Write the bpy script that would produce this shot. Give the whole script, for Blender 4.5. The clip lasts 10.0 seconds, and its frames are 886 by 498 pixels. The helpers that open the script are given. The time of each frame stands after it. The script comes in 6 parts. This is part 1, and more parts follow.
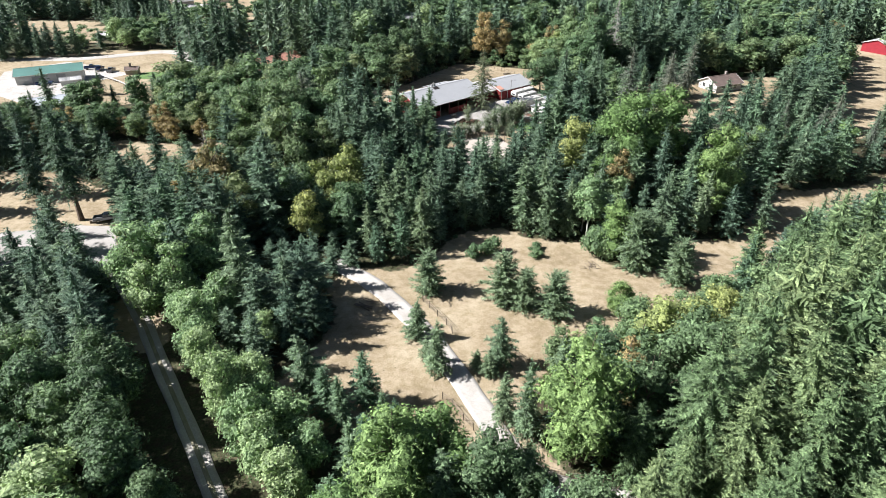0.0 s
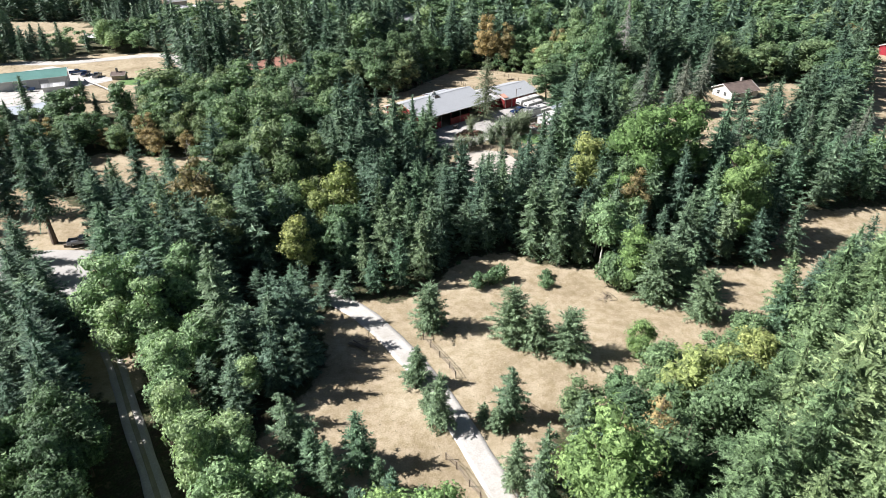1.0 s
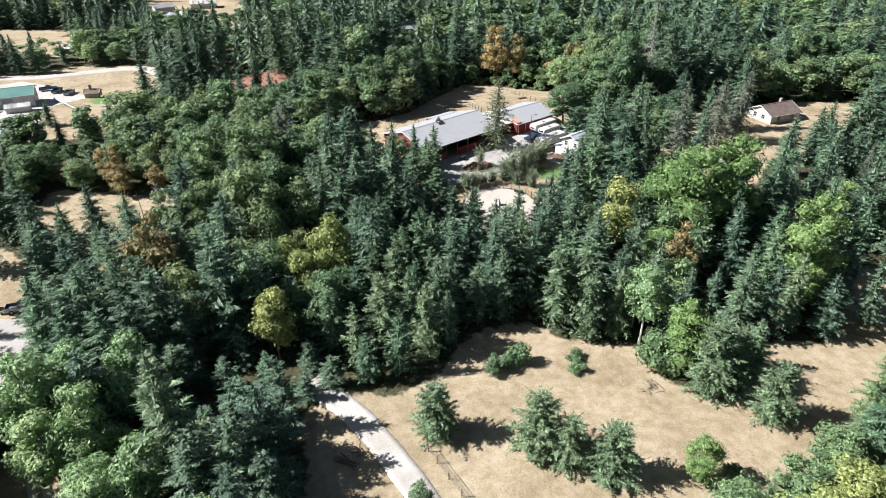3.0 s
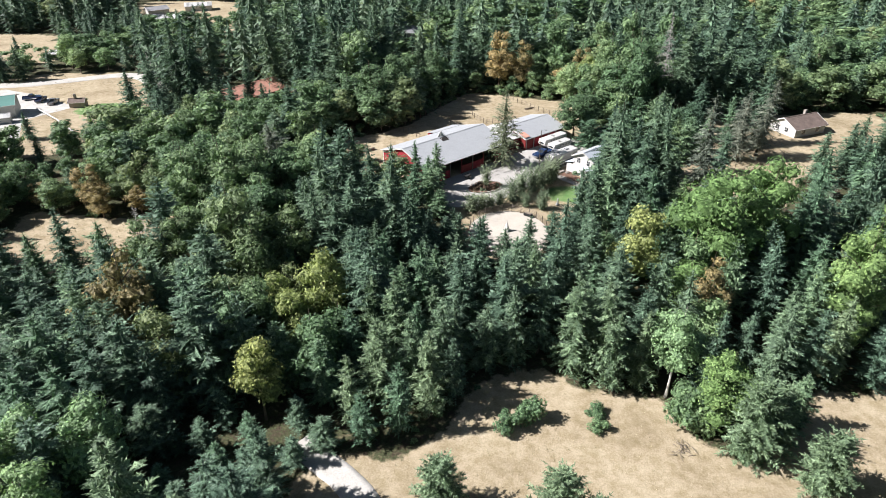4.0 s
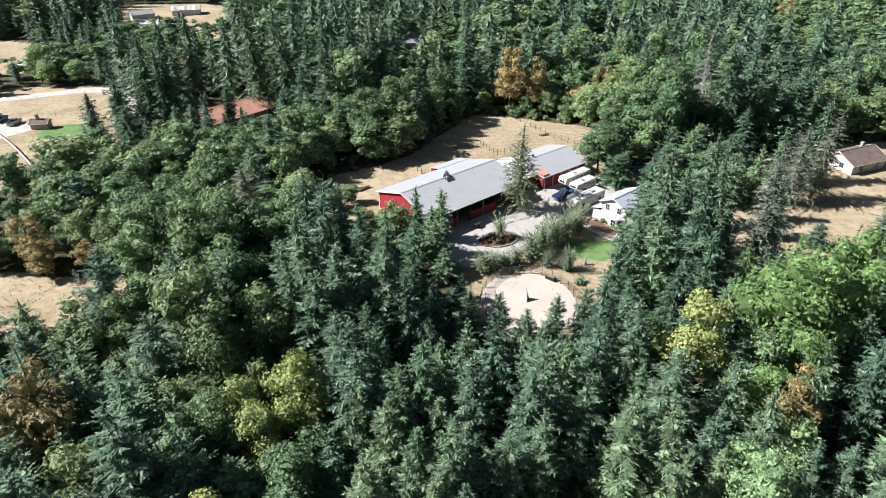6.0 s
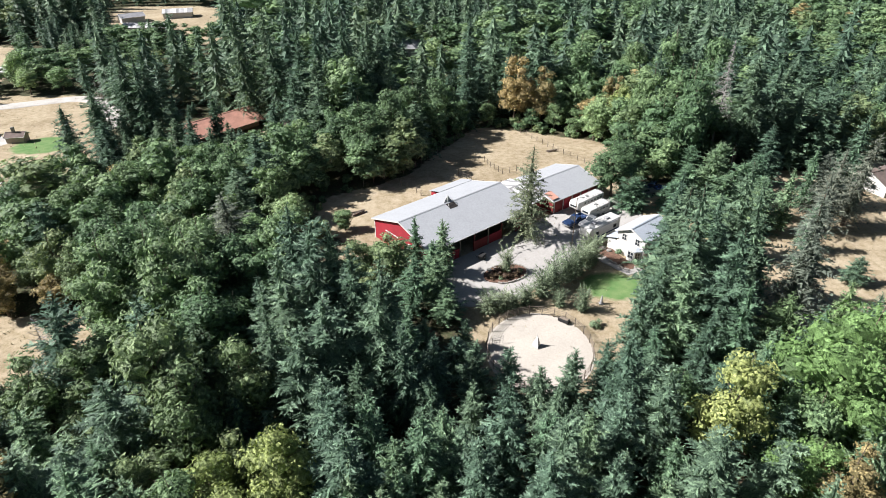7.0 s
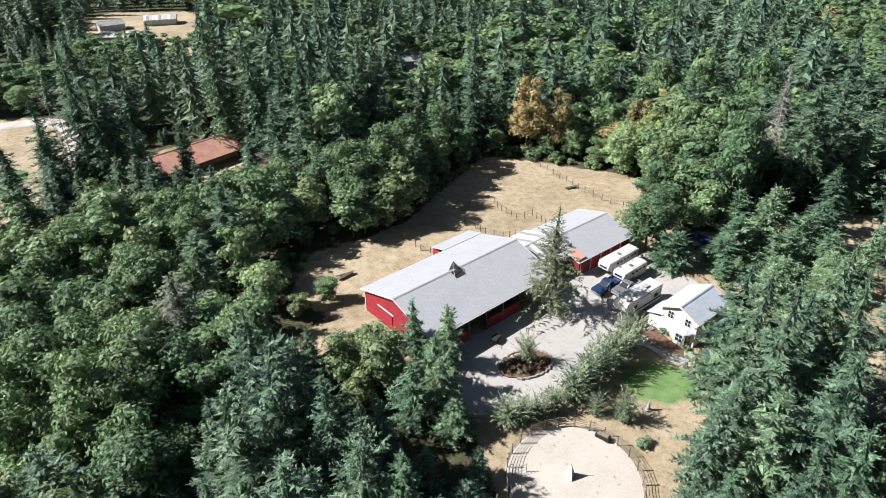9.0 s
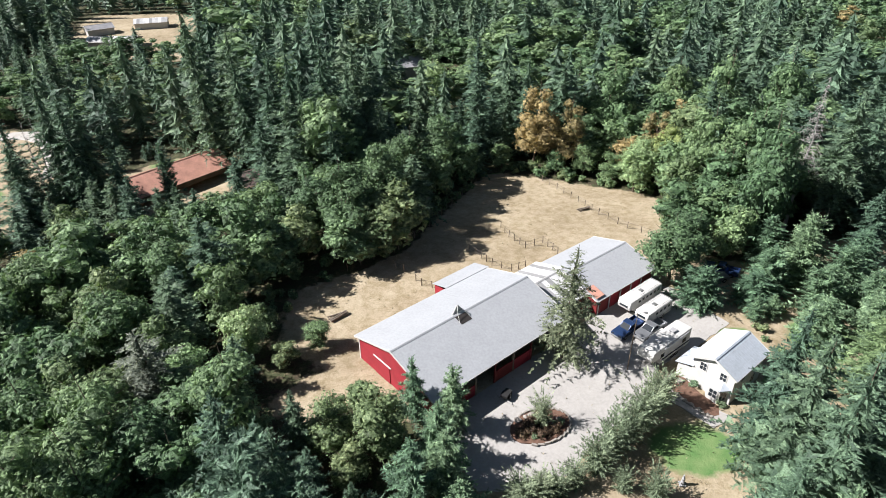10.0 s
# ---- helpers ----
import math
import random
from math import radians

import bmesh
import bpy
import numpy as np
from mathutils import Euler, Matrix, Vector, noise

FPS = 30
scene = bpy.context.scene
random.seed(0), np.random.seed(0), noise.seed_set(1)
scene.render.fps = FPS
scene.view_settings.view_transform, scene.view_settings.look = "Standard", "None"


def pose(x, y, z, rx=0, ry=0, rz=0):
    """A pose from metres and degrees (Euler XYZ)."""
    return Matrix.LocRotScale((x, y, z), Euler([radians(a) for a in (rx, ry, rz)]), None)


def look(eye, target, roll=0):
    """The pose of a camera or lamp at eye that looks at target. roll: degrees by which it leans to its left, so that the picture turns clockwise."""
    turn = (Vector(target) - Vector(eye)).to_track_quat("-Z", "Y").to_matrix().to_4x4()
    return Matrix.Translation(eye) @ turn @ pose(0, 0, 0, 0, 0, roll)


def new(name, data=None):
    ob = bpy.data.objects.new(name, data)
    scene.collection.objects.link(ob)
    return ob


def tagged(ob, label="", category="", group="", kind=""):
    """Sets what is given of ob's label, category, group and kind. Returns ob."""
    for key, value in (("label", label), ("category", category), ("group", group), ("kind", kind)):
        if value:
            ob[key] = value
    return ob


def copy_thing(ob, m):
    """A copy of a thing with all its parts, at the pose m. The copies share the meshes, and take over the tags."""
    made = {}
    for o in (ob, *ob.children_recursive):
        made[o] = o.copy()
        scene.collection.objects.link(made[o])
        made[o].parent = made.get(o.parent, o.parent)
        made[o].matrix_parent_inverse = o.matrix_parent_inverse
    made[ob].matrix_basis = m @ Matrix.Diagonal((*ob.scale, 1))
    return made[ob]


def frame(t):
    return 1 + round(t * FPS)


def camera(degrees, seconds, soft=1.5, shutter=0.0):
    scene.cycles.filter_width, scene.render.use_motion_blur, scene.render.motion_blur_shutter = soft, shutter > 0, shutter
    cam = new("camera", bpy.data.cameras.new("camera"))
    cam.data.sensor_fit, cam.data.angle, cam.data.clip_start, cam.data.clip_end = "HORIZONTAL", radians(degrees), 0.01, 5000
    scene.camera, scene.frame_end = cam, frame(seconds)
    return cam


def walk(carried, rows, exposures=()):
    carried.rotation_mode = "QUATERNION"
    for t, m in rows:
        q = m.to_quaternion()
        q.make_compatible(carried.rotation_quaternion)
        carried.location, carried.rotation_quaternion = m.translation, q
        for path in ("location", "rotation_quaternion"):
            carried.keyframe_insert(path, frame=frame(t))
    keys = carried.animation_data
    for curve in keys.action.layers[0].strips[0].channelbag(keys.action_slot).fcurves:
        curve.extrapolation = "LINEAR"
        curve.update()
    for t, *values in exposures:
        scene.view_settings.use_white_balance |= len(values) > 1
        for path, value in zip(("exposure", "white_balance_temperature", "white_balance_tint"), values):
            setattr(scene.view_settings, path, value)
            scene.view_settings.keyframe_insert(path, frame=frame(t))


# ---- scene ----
import itertools
cam = camera(70.5, 10.0, 0.5)
PATH = [
    (0, (2.925, -3.067, 62.246), (2.858, -1.338, 61.243), -0.2),
    (0.5, (2.466, 2.676, 62.244), (2.401, 4.403, 61.237), -0.1),
    (1, (2.007, 8.43, 62.242), (1.942, 10.155, 61.232), -0.2),
    (1.5, (1.542, 14.21, 62.238), (1.477, 15.933, 61.226), -0.2),
    (2, (1.07, 20.028, 62.236), (1.006, 21.751, 61.222), -0.3),
    (2.5, (0.593, 25.887, 62.234), (0.527, 27.609, 61.22), -0.3),
    (2.7, (0.4, 28.243, 62.233), (0.332, 29.966, 61.22), -0.3),
    (3.8, (-0.664, 41.272, 62.231), (-0.734, 42.993, 61.214), -0.4),
    (4, (-0.858, 43.651, 62.23), (-0.93, 45.371, 61.213), -0.4),
    (4.5, (-1.344, 49.621, 62.231), (-1.417, 51.34, 61.21), -0.4),
    (5, (-1.822, 55.613, 62.231), (-1.897, 57.33, 61.209), -0.4),
    (5.5, (-2.285, 61.614, 62.231), (-2.36, 63.331, 61.207), -0.2),
    (6.8, (-3.438, 77.229, 62.223), (-3.509, 78.945, 61.198), -0.2),
    (7, (-3.606, 79.628, 62.222), (-3.677, 81.342, 61.195), -0.1),
    (7.5, (-3.999, 85.614, 62.22), (-4.07, 87.328, 61.192), -0.2),
    (8, (-4.365, 91.585, 62.219), (-4.437, 93.297, 61.188), -0.3),
    (8.5, (-4.707, 97.535, 62.217), (-4.78, 99.246, 61.183), -0.4),
    (9, (-5.034, 103.465, 62.214), (-5.109, 105.173, 61.176), -0.5),
    (9.5, (-5.353, 109.381, 62.212), (-5.43, 111.086, 61.17), -0.7),
    (10, (-5.671, 115.292, 62.211), (-5.751, 116.994, 61.164), -0.9),
]
walk(cam, [(t, look(eye, target, roll)) for t, eye, target, roll in PATH], [(0, 1.36), (4, 1.32), (7, 1.3), (10, 1.25)])

# ---- world and sun ----
SUN_EL = radians(41)
world = bpy.data.worlds.new("sky")
scene.world = world
world.use_nodes = True
wt = world.node_tree
sky = wt.nodes.new("ShaderNodeTexSky")
sky.sky_type, sky.sun_disc = "NISHITA", False
sky.sun_elevation, sky.sun_rotation = SUN_EL, radians(-92)
wt.links.new(sky.outputs[0], wt.nodes["Background"].inputs[0])
wt.nodes["Background"].inputs[1].default_value = 0.026
sun = new("sun", bpy.data.lights.new("sun", "SUN"))
sun.data.energy, sun.data.angle, sun.data.color = 4.8, radians(0.53), (1.0, 0.972, 0.985)
sun.matrix_world = look((-100 * math.cos(SUN_EL), -4, 100 * math.sin(SUN_EL)), (0, 0, 0))


# ---- materials ----
def mat(name, rough=0.8, metal=0.0, spec=0.3):
    m = bpy.data.materials.new(name)
    m.use_nodes = True
    b = m.node_tree.nodes["Principled BSDF"]
    b.inputs["Roughness"].default_value, b.inputs["Metallic"].default_value = rough, metal
    b.inputs["Specular IOR Level"].default_value = spec
    return m, m.node_tree, b


def node(nt, kind, **values):
    n = nt.nodes.new(kind)
    for key, value in values.items():
        n.inputs[key.replace("_", " ")].default_value = value
    return n


def ramp(nt, fac, stops):
    n = nt.nodes.new("ShaderNodeValToRGB")
    els = n.color_ramp.elements
    while len(els) < len(stops):
        els.new(0.5)
    for e, (p, c) in zip(els, stops):
        e.position, e.color = p, (*c, 1)
    nt.links.new(fac, n.inputs[0])
    return n.outputs[0]


def mixed(nt, fac, a, b, blend="MIX"):
    n = nt.nodes.new("ShaderNodeMix")
    n.data_type, n.blend_type = "RGBA", blend
    for k, v in ((0, fac), (6, a), (7, b)):
        if isinstance(v, (int, float)):
            n.inputs[k].default_value = v
        elif isinstance(v, tuple):
            n.inputs[k].default_value = (*v, 1)
        else:
            nt.links.new(v, n.inputs[k])
    return n.outputs[2]


def maths(nt, op, a, b=0.0):
    n = nt.nodes.new("ShaderNodeMath")
    n.operation = op
    for k, v in ((0, a), (1, b)):
        if isinstance(v, (int, float)):
            n.inputs[k].default_value = v
        else:
            nt.links.new(v, n.inputs[k])
    return n.outputs[0]


def noise_of(nt, scale, detail=4.0, rough=0.6, world_space=True):
    n = node(nt, "ShaderNodeTexNoise", Scale=scale, Detail=detail, Roughness=rough)
    if world_space:
        g = nt.nodes.new("ShaderNodeNewGeometry")
        nt.links.new(g.outputs["Position"], n.inputs["Vector"])
    return n.outputs["Fac"]


def bump(nt, b, height, strength=0.3, dist=0.05):
    n = node(nt, "ShaderNodeBump", Strength=strength, Distance=dist)
    nt.links.new(height, n.inputs["Height"])
    nt.links.new(n.outputs[0], b.inputs["Normal"])


def plain(name, colour, rough=0.7, metal=0.0, spec=0.3, var=0.18, scale=1.5, grain=12.0, relief=0.15):
    """Painted, stained or worn surface: broad stains and fine grain over one colour."""
    m, nt, b = mat(name, rough, metal, spec)
    dark = tuple(c * (1 - var) for c in colour)
    light = tuple(min(1, c * (1 + var * 0.7)) for c in colour)
    broad = ramp(nt, noise_of(nt, scale), [(0.3, dark), (0.7, light)])
    fine = ramp(nt, noise_of(nt, grain, 2), [(0.3, (0.86,) * 3), (0.7, (1.0,) * 3)])
    nt.links.new(mixed(nt, 1.0, broad, fine, "MULTIPLY"), b.inputs["Base Color"])
    bump(nt, b, noise_of(nt, grain * 1.5, 2), relief, 0.02)
    return m


def foliage(name, a, b_, c, light=0.25, joined=False, ragged=7.5, open_=0.44, brown=0.0):
    """Leaf or needle surface: three greens, tree by tree and leaf by leaf, with light coming through."""
    m, nt, b = mat(name, 0.55, 0.0, 0.22)
    g = nt.nodes.new("ShaderNodeNewGeometry")
    if joined:
        at = nt.nodes.new("ShaderNodeAttribute")
        at.attribute_name = "tree"
        per_tree = at.outputs["Fac"]
    else:
        per_tree = nt.nodes.new("ShaderNodeObjectInfo").outputs["Random"]
    mix = maths(nt, "ADD", maths(nt, "MULTIPLY", per_tree, 0.62), maths(nt, "MULTIPLY", g.outputs["Random Per Island"], 0.38))
    col = ramp(nt, mix, [(0.12, a), (0.5, b_), (0.9, c)])
    leaf = ramp(nt, g.outputs["Random Per Island"], [(0.0, (0.55,) * 3), (0.6, (1.0,) * 3), (1.0, (1.5,) * 3)])
    col = mixed(nt, 1.0, col, leaf, "MULTIPLY")
    if brown:
        cone = maths(nt, "ADD", maths(nt, "MULTIPLY", noise_of(nt, 0.55, 2.0), 1.3), maths(nt, "MULTIPLY", g.outputs["Random Per Island"], 0.5))
        col = mixed(nt, ramp(nt, cone, [(1.07 - brown, (0, 0, 0)), (1.13 - brown, (1, 1, 1))]), col, (0.21, 0.16, 0.1))
    fine = noise_of(nt, ragged, 3.0, 0.75)
    col = mixed(nt, 1.0, col, ramp(nt, noise_of(nt, 5.0, 2.0, 0.7), [(0.3, (0.6,) * 3), (0.68, (1.35,) * 3)]), "MULTIPLY")
    nt.links.new(col, b.inputs["Base Color"])
    bump(nt, b, noise_of(nt, 3.6, 3.0, 0.7), 0.6, 0.16)
    tr = nt.nodes.new("ShaderNodeBsdfTranslucent")
    nt.links.new(mixed(nt, 1.0, col, (1.1, 1.2, 0.8), "MULTIPLY"), tr.inputs[0])
    ms = node(nt, "ShaderNodeMixShader")
    ms.inputs[0].default_value = light
    nt.links.new(b.outputs[0], ms.inputs[1])
    nt.links.new(tr.outputs[0], ms.inputs[2])
    # sprays are broken up: gaps between the single leaves let light and the background through
    gap = ramp(nt, fine, [(open_ - 0.02, (0, 0, 0)), (open_ + 0.02, (1, 1, 1))])
    cut = node(nt, "ShaderNodeMixShader")
    nt.links.new(gap, cut.inputs[0])
    nt.links.new(nt.nodes.new("ShaderNodeBsdfTransparent").outputs[0], cut.inputs[1])
    nt.links.new(ms.outputs[0], cut.inputs[2])
    nt.links.new(cut.outputs[0], nt.nodes["Material Output"].inputs[0])
    return m


GREENS = {}
GREENS["fir"] = ((0.088, 0.155, 0.100), (0.122, 0.205, 0.120), (0.172, 0.250, 0.138))
GREENS["bluefir"] = ((0.080, 0.138, 0.096), (0.112, 0.178, 0.118), (0.152, 0.220, 0.134))
GREENS["olivefir"] = ((0.119, 0.185, 0.112), (0.154, 0.224, 0.127), (0.195, 0.262, 0.149))
GREENS["darkfir"] = ((0.068, 0.120, 0.083), (0.096, 0.158, 0.100), (0.132, 0.192, 0.115))
GREENS["greyfir"] = ((0.115, 0.14, 0.11), (0.145, 0.17, 0.13), (0.18, 0.195, 0.15))
GREENS["conefir"] = ((0.100, 0.162, 0.080), (0.145, 0.218, 0.102), (0.195, 0.255, 0.120))
GREENS["maple"] = ((0.074, 0.132, 0.068), (0.112, 0.186, 0.090), (0.168, 0.242, 0.115))
GREENS["lime"] = ((0.170, 0.270, 0.135), (0.225, 0.335, 0.160), (0.300, 0.390, 0.190))
GREENS["bright"] = ((0.100, 0.178, 0.062), (0.142, 0.235, 0.082), (0.200, 0.290, 0.105))
GREENS["olive"] = ((0.110, 0.168, 0.080), (0.150, 0.210, 0.100), (0.200, 0.240, 0.115))
GREENS["yellow"] = ((0.165, 0.220, 0.085), (0.230, 0.280, 0.100), (0.310, 0.335, 0.122))
GREENS["orange"] = ((0.200, 0.175, 0.085), (0.270, 0.215, 0.100), (0.340, 0.260, 0.120))
GREENS["darkleaf"] = ((0.064, 0.112, 0.060), (0.092, 0.152, 0.075), (0.125, 0.190, 0.093))
GREENS["hedgefir"] = ((0.136, 0.181, 0.11), (0.177, 0.221, 0.137), (0.227, 0.267, 0.165))
GREENS["thinfir"] = ((0.124, 0.151, 0.093), (0.165, 0.191, 0.116), (0.205, 0.227, 0.143))
GREENS["brownleaf"] = ((0.08, 0.055, 0.04), (0.12, 0.08, 0.052), (0.16, 0.125, 0.07))
GREENS["grass"] = ((0.240, 0.220, 0.130), (0.330, 0.280, 0.180), (0.380, 0.330, 0.220))
LEAF = {k: foliage("leaf_" + k, *v, light=0.16 if "fir" in k else 0.2, brown=0.03 if k == "conefir" else 0.05 if k in ("olive", "orange", "yellow") else 0.0) for k, v in GREENS.items()}
GREENS["woodmaple"] = ((0.078, 0.136, 0.070), (0.118, 0.192, 0.094), (0.175, 0.250, 0.118))
WOODS = {k: foliage("woods_" + k, *GREENS["woodmaple" if k == "maple" else k], light=0.16 if "fir" in k else 0.2, joined=True) for k in ("fir", "darkfir", "maple", "olive", "orange")}
BARK = plain("bark", (0.13, 0.1, 0.075), 0.95, var=0.35, scale=0.8, grain=9, relief=0.6)
PALE_BARK = plain("pale_bark", (0.5, 0.48, 0.43), 0.9, var=0.25, scale=2, grain=9, relief=0.4)
GREY_WOOD = plain("grey_wood", (0.33, 0.31, 0.29), 0.9, var=0.25, scale=2, grain=9, relief=0.4)
RAIL_WOOD = plain("weathered_rail", (0.2, 0.165, 0.13), 0.9, var=0.3, scale=2, grain=14, relief=0.3)
CONCRETE = plain("concrete", (0.356, 0.34, 0.316), 0.9, var=0.08, scale=0.25, grain=3, relief=0.05)
GRAVEL = plain("gravel", (0.421, 0.405, 0.373), 0.95, var=0.22, scale=0.35, grain=6, relief=0.5)
SAND = plain("pen_sand", (0.421, 0.385, 0.332), 0.95, var=0.08, scale=0.3, grain=4, relief=0.12)
WHITE = plain("white_paint", (0.502, 0.494, 0.466), 0.5, var=0.06, scale=1, grain=10)
RED = plain("red_siding", (0.275, 0.0227, 0.034), 0.6, var=0.16, scale=0.6, grain=8)
DARKRED = plain("dark_red_siding", (0.178, 0.0243, 0.0227), 0.65, var=0.2, scale=0.6, grain=8)
# near-black colour that stands in for shade inside the barn and its vent
DARK_SHADE = plain("interior_shade", (0.03, 0.026, 0.024), 0.9, var=0.3)
ROOF = plain("grey_metal_roof", (0.381, 0.393, 0.405), 0.5, 0.1, 0.4, var=0.05, scale=0.35, grain=3, relief=0.08)
OLDROOF = plain("streaked_metal_roof", (0.454, 0.454, 0.446), 0.55, 0.1, 0.4, var=0.22, scale=0.5, grain=2.5, relief=0.1)
_nt, _b = OLDROOF.node_tree, OLDROOF.node_tree.nodes["Principled BSDF"]
_was = _b.inputs["Base Color"].links[0].from_socket
_sheet = ramp(_nt, _nt.nodes.new("ShaderNodeObjectInfo").outputs["Random"], [(0.2, (0.62,) * 3), (0.5, (1.0,) * 3), (0.9, (1.45,) * 3)])
_nt.links.new(mixed(_nt, 1.0, _was, _sheet, "MULTIPLY"), _b.inputs["Base Color"])
BLUEROOF = plain("pale_blue_metal_roof", (0.446, 0.486, 0.527), 0.45, 0.1, 0.4, var=0.07, scale=0.6, grain=3)
BROWNROOF = plain("brown_shingle_roof", (0.154, 0.117, 0.101), 0.9, var=0.25, scale=0.7, grain=3, relief=0.5)
REDROOF = plain("rusty_red_roof", (0.535, 0.283, 0.211), 0.7, var=0.22, scale=0.5, grain=3, relief=0.3)
GREENROOF = plain("green_metal_roof", (0.1, 0.22, 0.19), 0.5, 0.1, 0.4, var=0.12, scale=0.3)
GREYROOF = plain("grey_shingle_roof", (0.25, 0.25, 0.26), 0.9, var=0.2, scale=0.6, grain=3)
STONE = plain("stone", (0.292, 0.267, 0.235), 0.9, var=0.25, scale=3, grain=12, relief=0.4)
MULCH = plain("bark_mulch", (0.14, 0.08, 0.055), 0.95, var=0.35, scale=2, grain=8, relief=0.8)
BLUE = plain("blue_car_paint", (0.025, 0.05, 0.12), 0.25, 0.3, 0.5, var=0.08)
SILVER = plain("silver_car_paint", (0.243, 0.251, 0.259), 0.3, 0.5, 0.5, var=0.08)
TARP = plain("blue_tarp", (0.03, 0.1, 0.4), 0.45, var=0.2, scale=2)
RUBBER = plain("rubber", (0.02, 0.02, 0.02), 0.9)
STEEL = plain("galvanised_steel", (0.35, 0.35, 0.34), 0.5, 0.7, 0.5, var=0.15)
GREYWALL = plain("grey_siding", (0.324, 0.324, 0.324), 0.7, var=0.1)
TANWALL = plain("tan_siding", (0.365, 0.308, 0.243), 0.7, var=0.12)
GLASS, _gt, _gb = mat("window_glass", 0.06, 0.0, 0.6)
_gb.inputs["Base Color"].default_value = (0.02, 0.025, 0.03, 1)


# ---- ground ----
def smooth(a, b, v):
    u = np.clip((v - a) / (b - a), 0, 1)
    return u * u * (3 - 2 * u)


def lie(x, y):
    """Height of the land: the field lies low, the yard with the barn higher, the far woods a little lower again."""
    z = -1.8 + 5.6 * smooth(112, 168, y) * (1 - 0.45 * smooth(30, 75, -np.asarray(x, float)))
    return z - 2.6 * smooth(205, 250, y)


def gz(x, y):
    return float(lie(x, y))


CLEARINGS = {}
CLEARINGS["field"] = [(-24, 60), (-25, 66), (-20.5, 75), (-18.5, 84), (-23, 94), (-16.5, 99.5), (-9.5, 98.5), (-2, 105), (-1, 110), (3, 114.5), (9, 116.5), (13, 116), (16, 112), (28, 111), (29, 104), (36, 99), (45, 106), (49, 113.5), (58, 112), (64, 120), (73, 133), (96, 136), (120, 150), (140, 150), (140, 120), (90, 118), (69, 109), (58, 98), (49, 90), (36, 82), (28, 77), (17, 72), (13, 66), (12, 58), (17, 50), (24, 46), (8, 46), (0, 56), (-10, 57)]
CLEARINGS["left_yard"] = [(-65, 97), (-72, 118), (-80, 130), (-100, 140), (-130, 140), (-130, 100), (-96, 100), (-80, 98)]
CLEARINGS["road_verge"] = [(-60, 88), (-54, 91), (-45.5, 79), (-44.5, 73), (-52.5, 74), (-58, 81)]
CLEARINGS["left_clearing"] = [(-95, 160), (-73, 158), (-60, 159), (-55, 150), (-55, 140), (-62, 136), (-78, 138), (-92, 142)]
CLEARINGS["far_yard"] = [(-100, 195), (-96, 224), (-104, 246), (-115, 270), (-135, 281), (-160, 280), (-178, 268), (-210, 262), (-210, 200), (-140, 186), (-112, 190)]
CLEARINGS["far_field"] = [(-260, 300), (-170, 295), (-176, 315), (-200, 350), (-260, 350)]
CLEARINGS["far_houses"] = [(-186, 395), (-160, 362), (-110, 354), (-118, 385), (-140, 442), (-195, 442)]
CLEARINGS["homestead"] = [(-33, 185), (-34, 197), (-25, 202), (-17, 209), (-6, 238), (-1, 249), (8, 246), (34, 236), (31, 218), (34, 207), (43, 207), (45, 196), (36, 189), (38, 180), (33, 172), (28, 163), (20, 152), (16, 144), (8, 142), (0, 145), (-3, 155), (-7, 160), (-8, 168), (-14, 170), (-22, 176)]
CLEARINGS["right_yard"] = [(54, 171), (61, 189), (73, 199), (75, 214), (88, 222), (104, 226), (118, 226), (113, 210), (105, 195), (84, 181), (71, 175)]
CLEARINGS["right_far"] = [(104, 160), (140, 163), (152, 205), (182, 285), (160, 290), (130, 212), (108, 185)]
CLEARINGS["garden"] = [(33, 172), (38, 180), (36, 189), (45, 196), (50, 207), (56, 215), (75, 216), (73, 199), (80, 186), (66, 163), (57, 157), (50, 150), (40, 148), (38, 156), (45, 165), (40, 170)]
CLEARINGS["barn_corner"] = [(-31, 170), (-24, 169), (-20, 173), (-23, 177), (-30, 176)]
CLEARINGS["red_house_yard"] = [(-90, 238), (-80, 231), (-64, 225), (-50, 229), (-47, 240), (-60, 251), (-80, 262), (-91, 252)]


def inside(poly, x, y):
    """Whether points lie in a polygon (arrays)."""
    x, y = np.asarray(x, float), np.asarray(y, float)
    res = np.zeros(x.shape, bool)
    for (x0, y0), (x1, y1) in zip(poly, poly[1:] + poly[:1]):
        if y0 != y1:
            res ^= ((y0 > y) != (y1 > y)) & (x < (x1 - x0) * (y - y0) / (y1 - y0) + x0)
    return res


def is_clear(x, y):
    res = np.zeros(np.shape(x), bool)
    for poly in CLEARINGS.values():
        res |= inside(poly, x, y)
    return res


def mesh_from(name, verts, faces, material, smooth_shade=False):
    me = bpy.data.meshes.new(name)
    verts, faces = np.asarray(verts, np.float32), np.asarray(faces, np.int32)
    n = faces.shape[1]
    me.vertices.add(len(verts))
    me.vertices.foreach_set("co", verts.ravel())
    me.loops.add(faces.size)
    me.loops.foreach_set("vertex_index", faces.ravel())
    me.polygons.add(len(faces))
    me.polygons.foreach_set("loop_start", np.arange(0, faces.size, n, dtype=np.int32))
    me.polygons.foreach_set("use_smooth", np.full(len(faces), smooth_shade))
    me.update(calc_edges=True)
    me.materials.append(material)
    return me


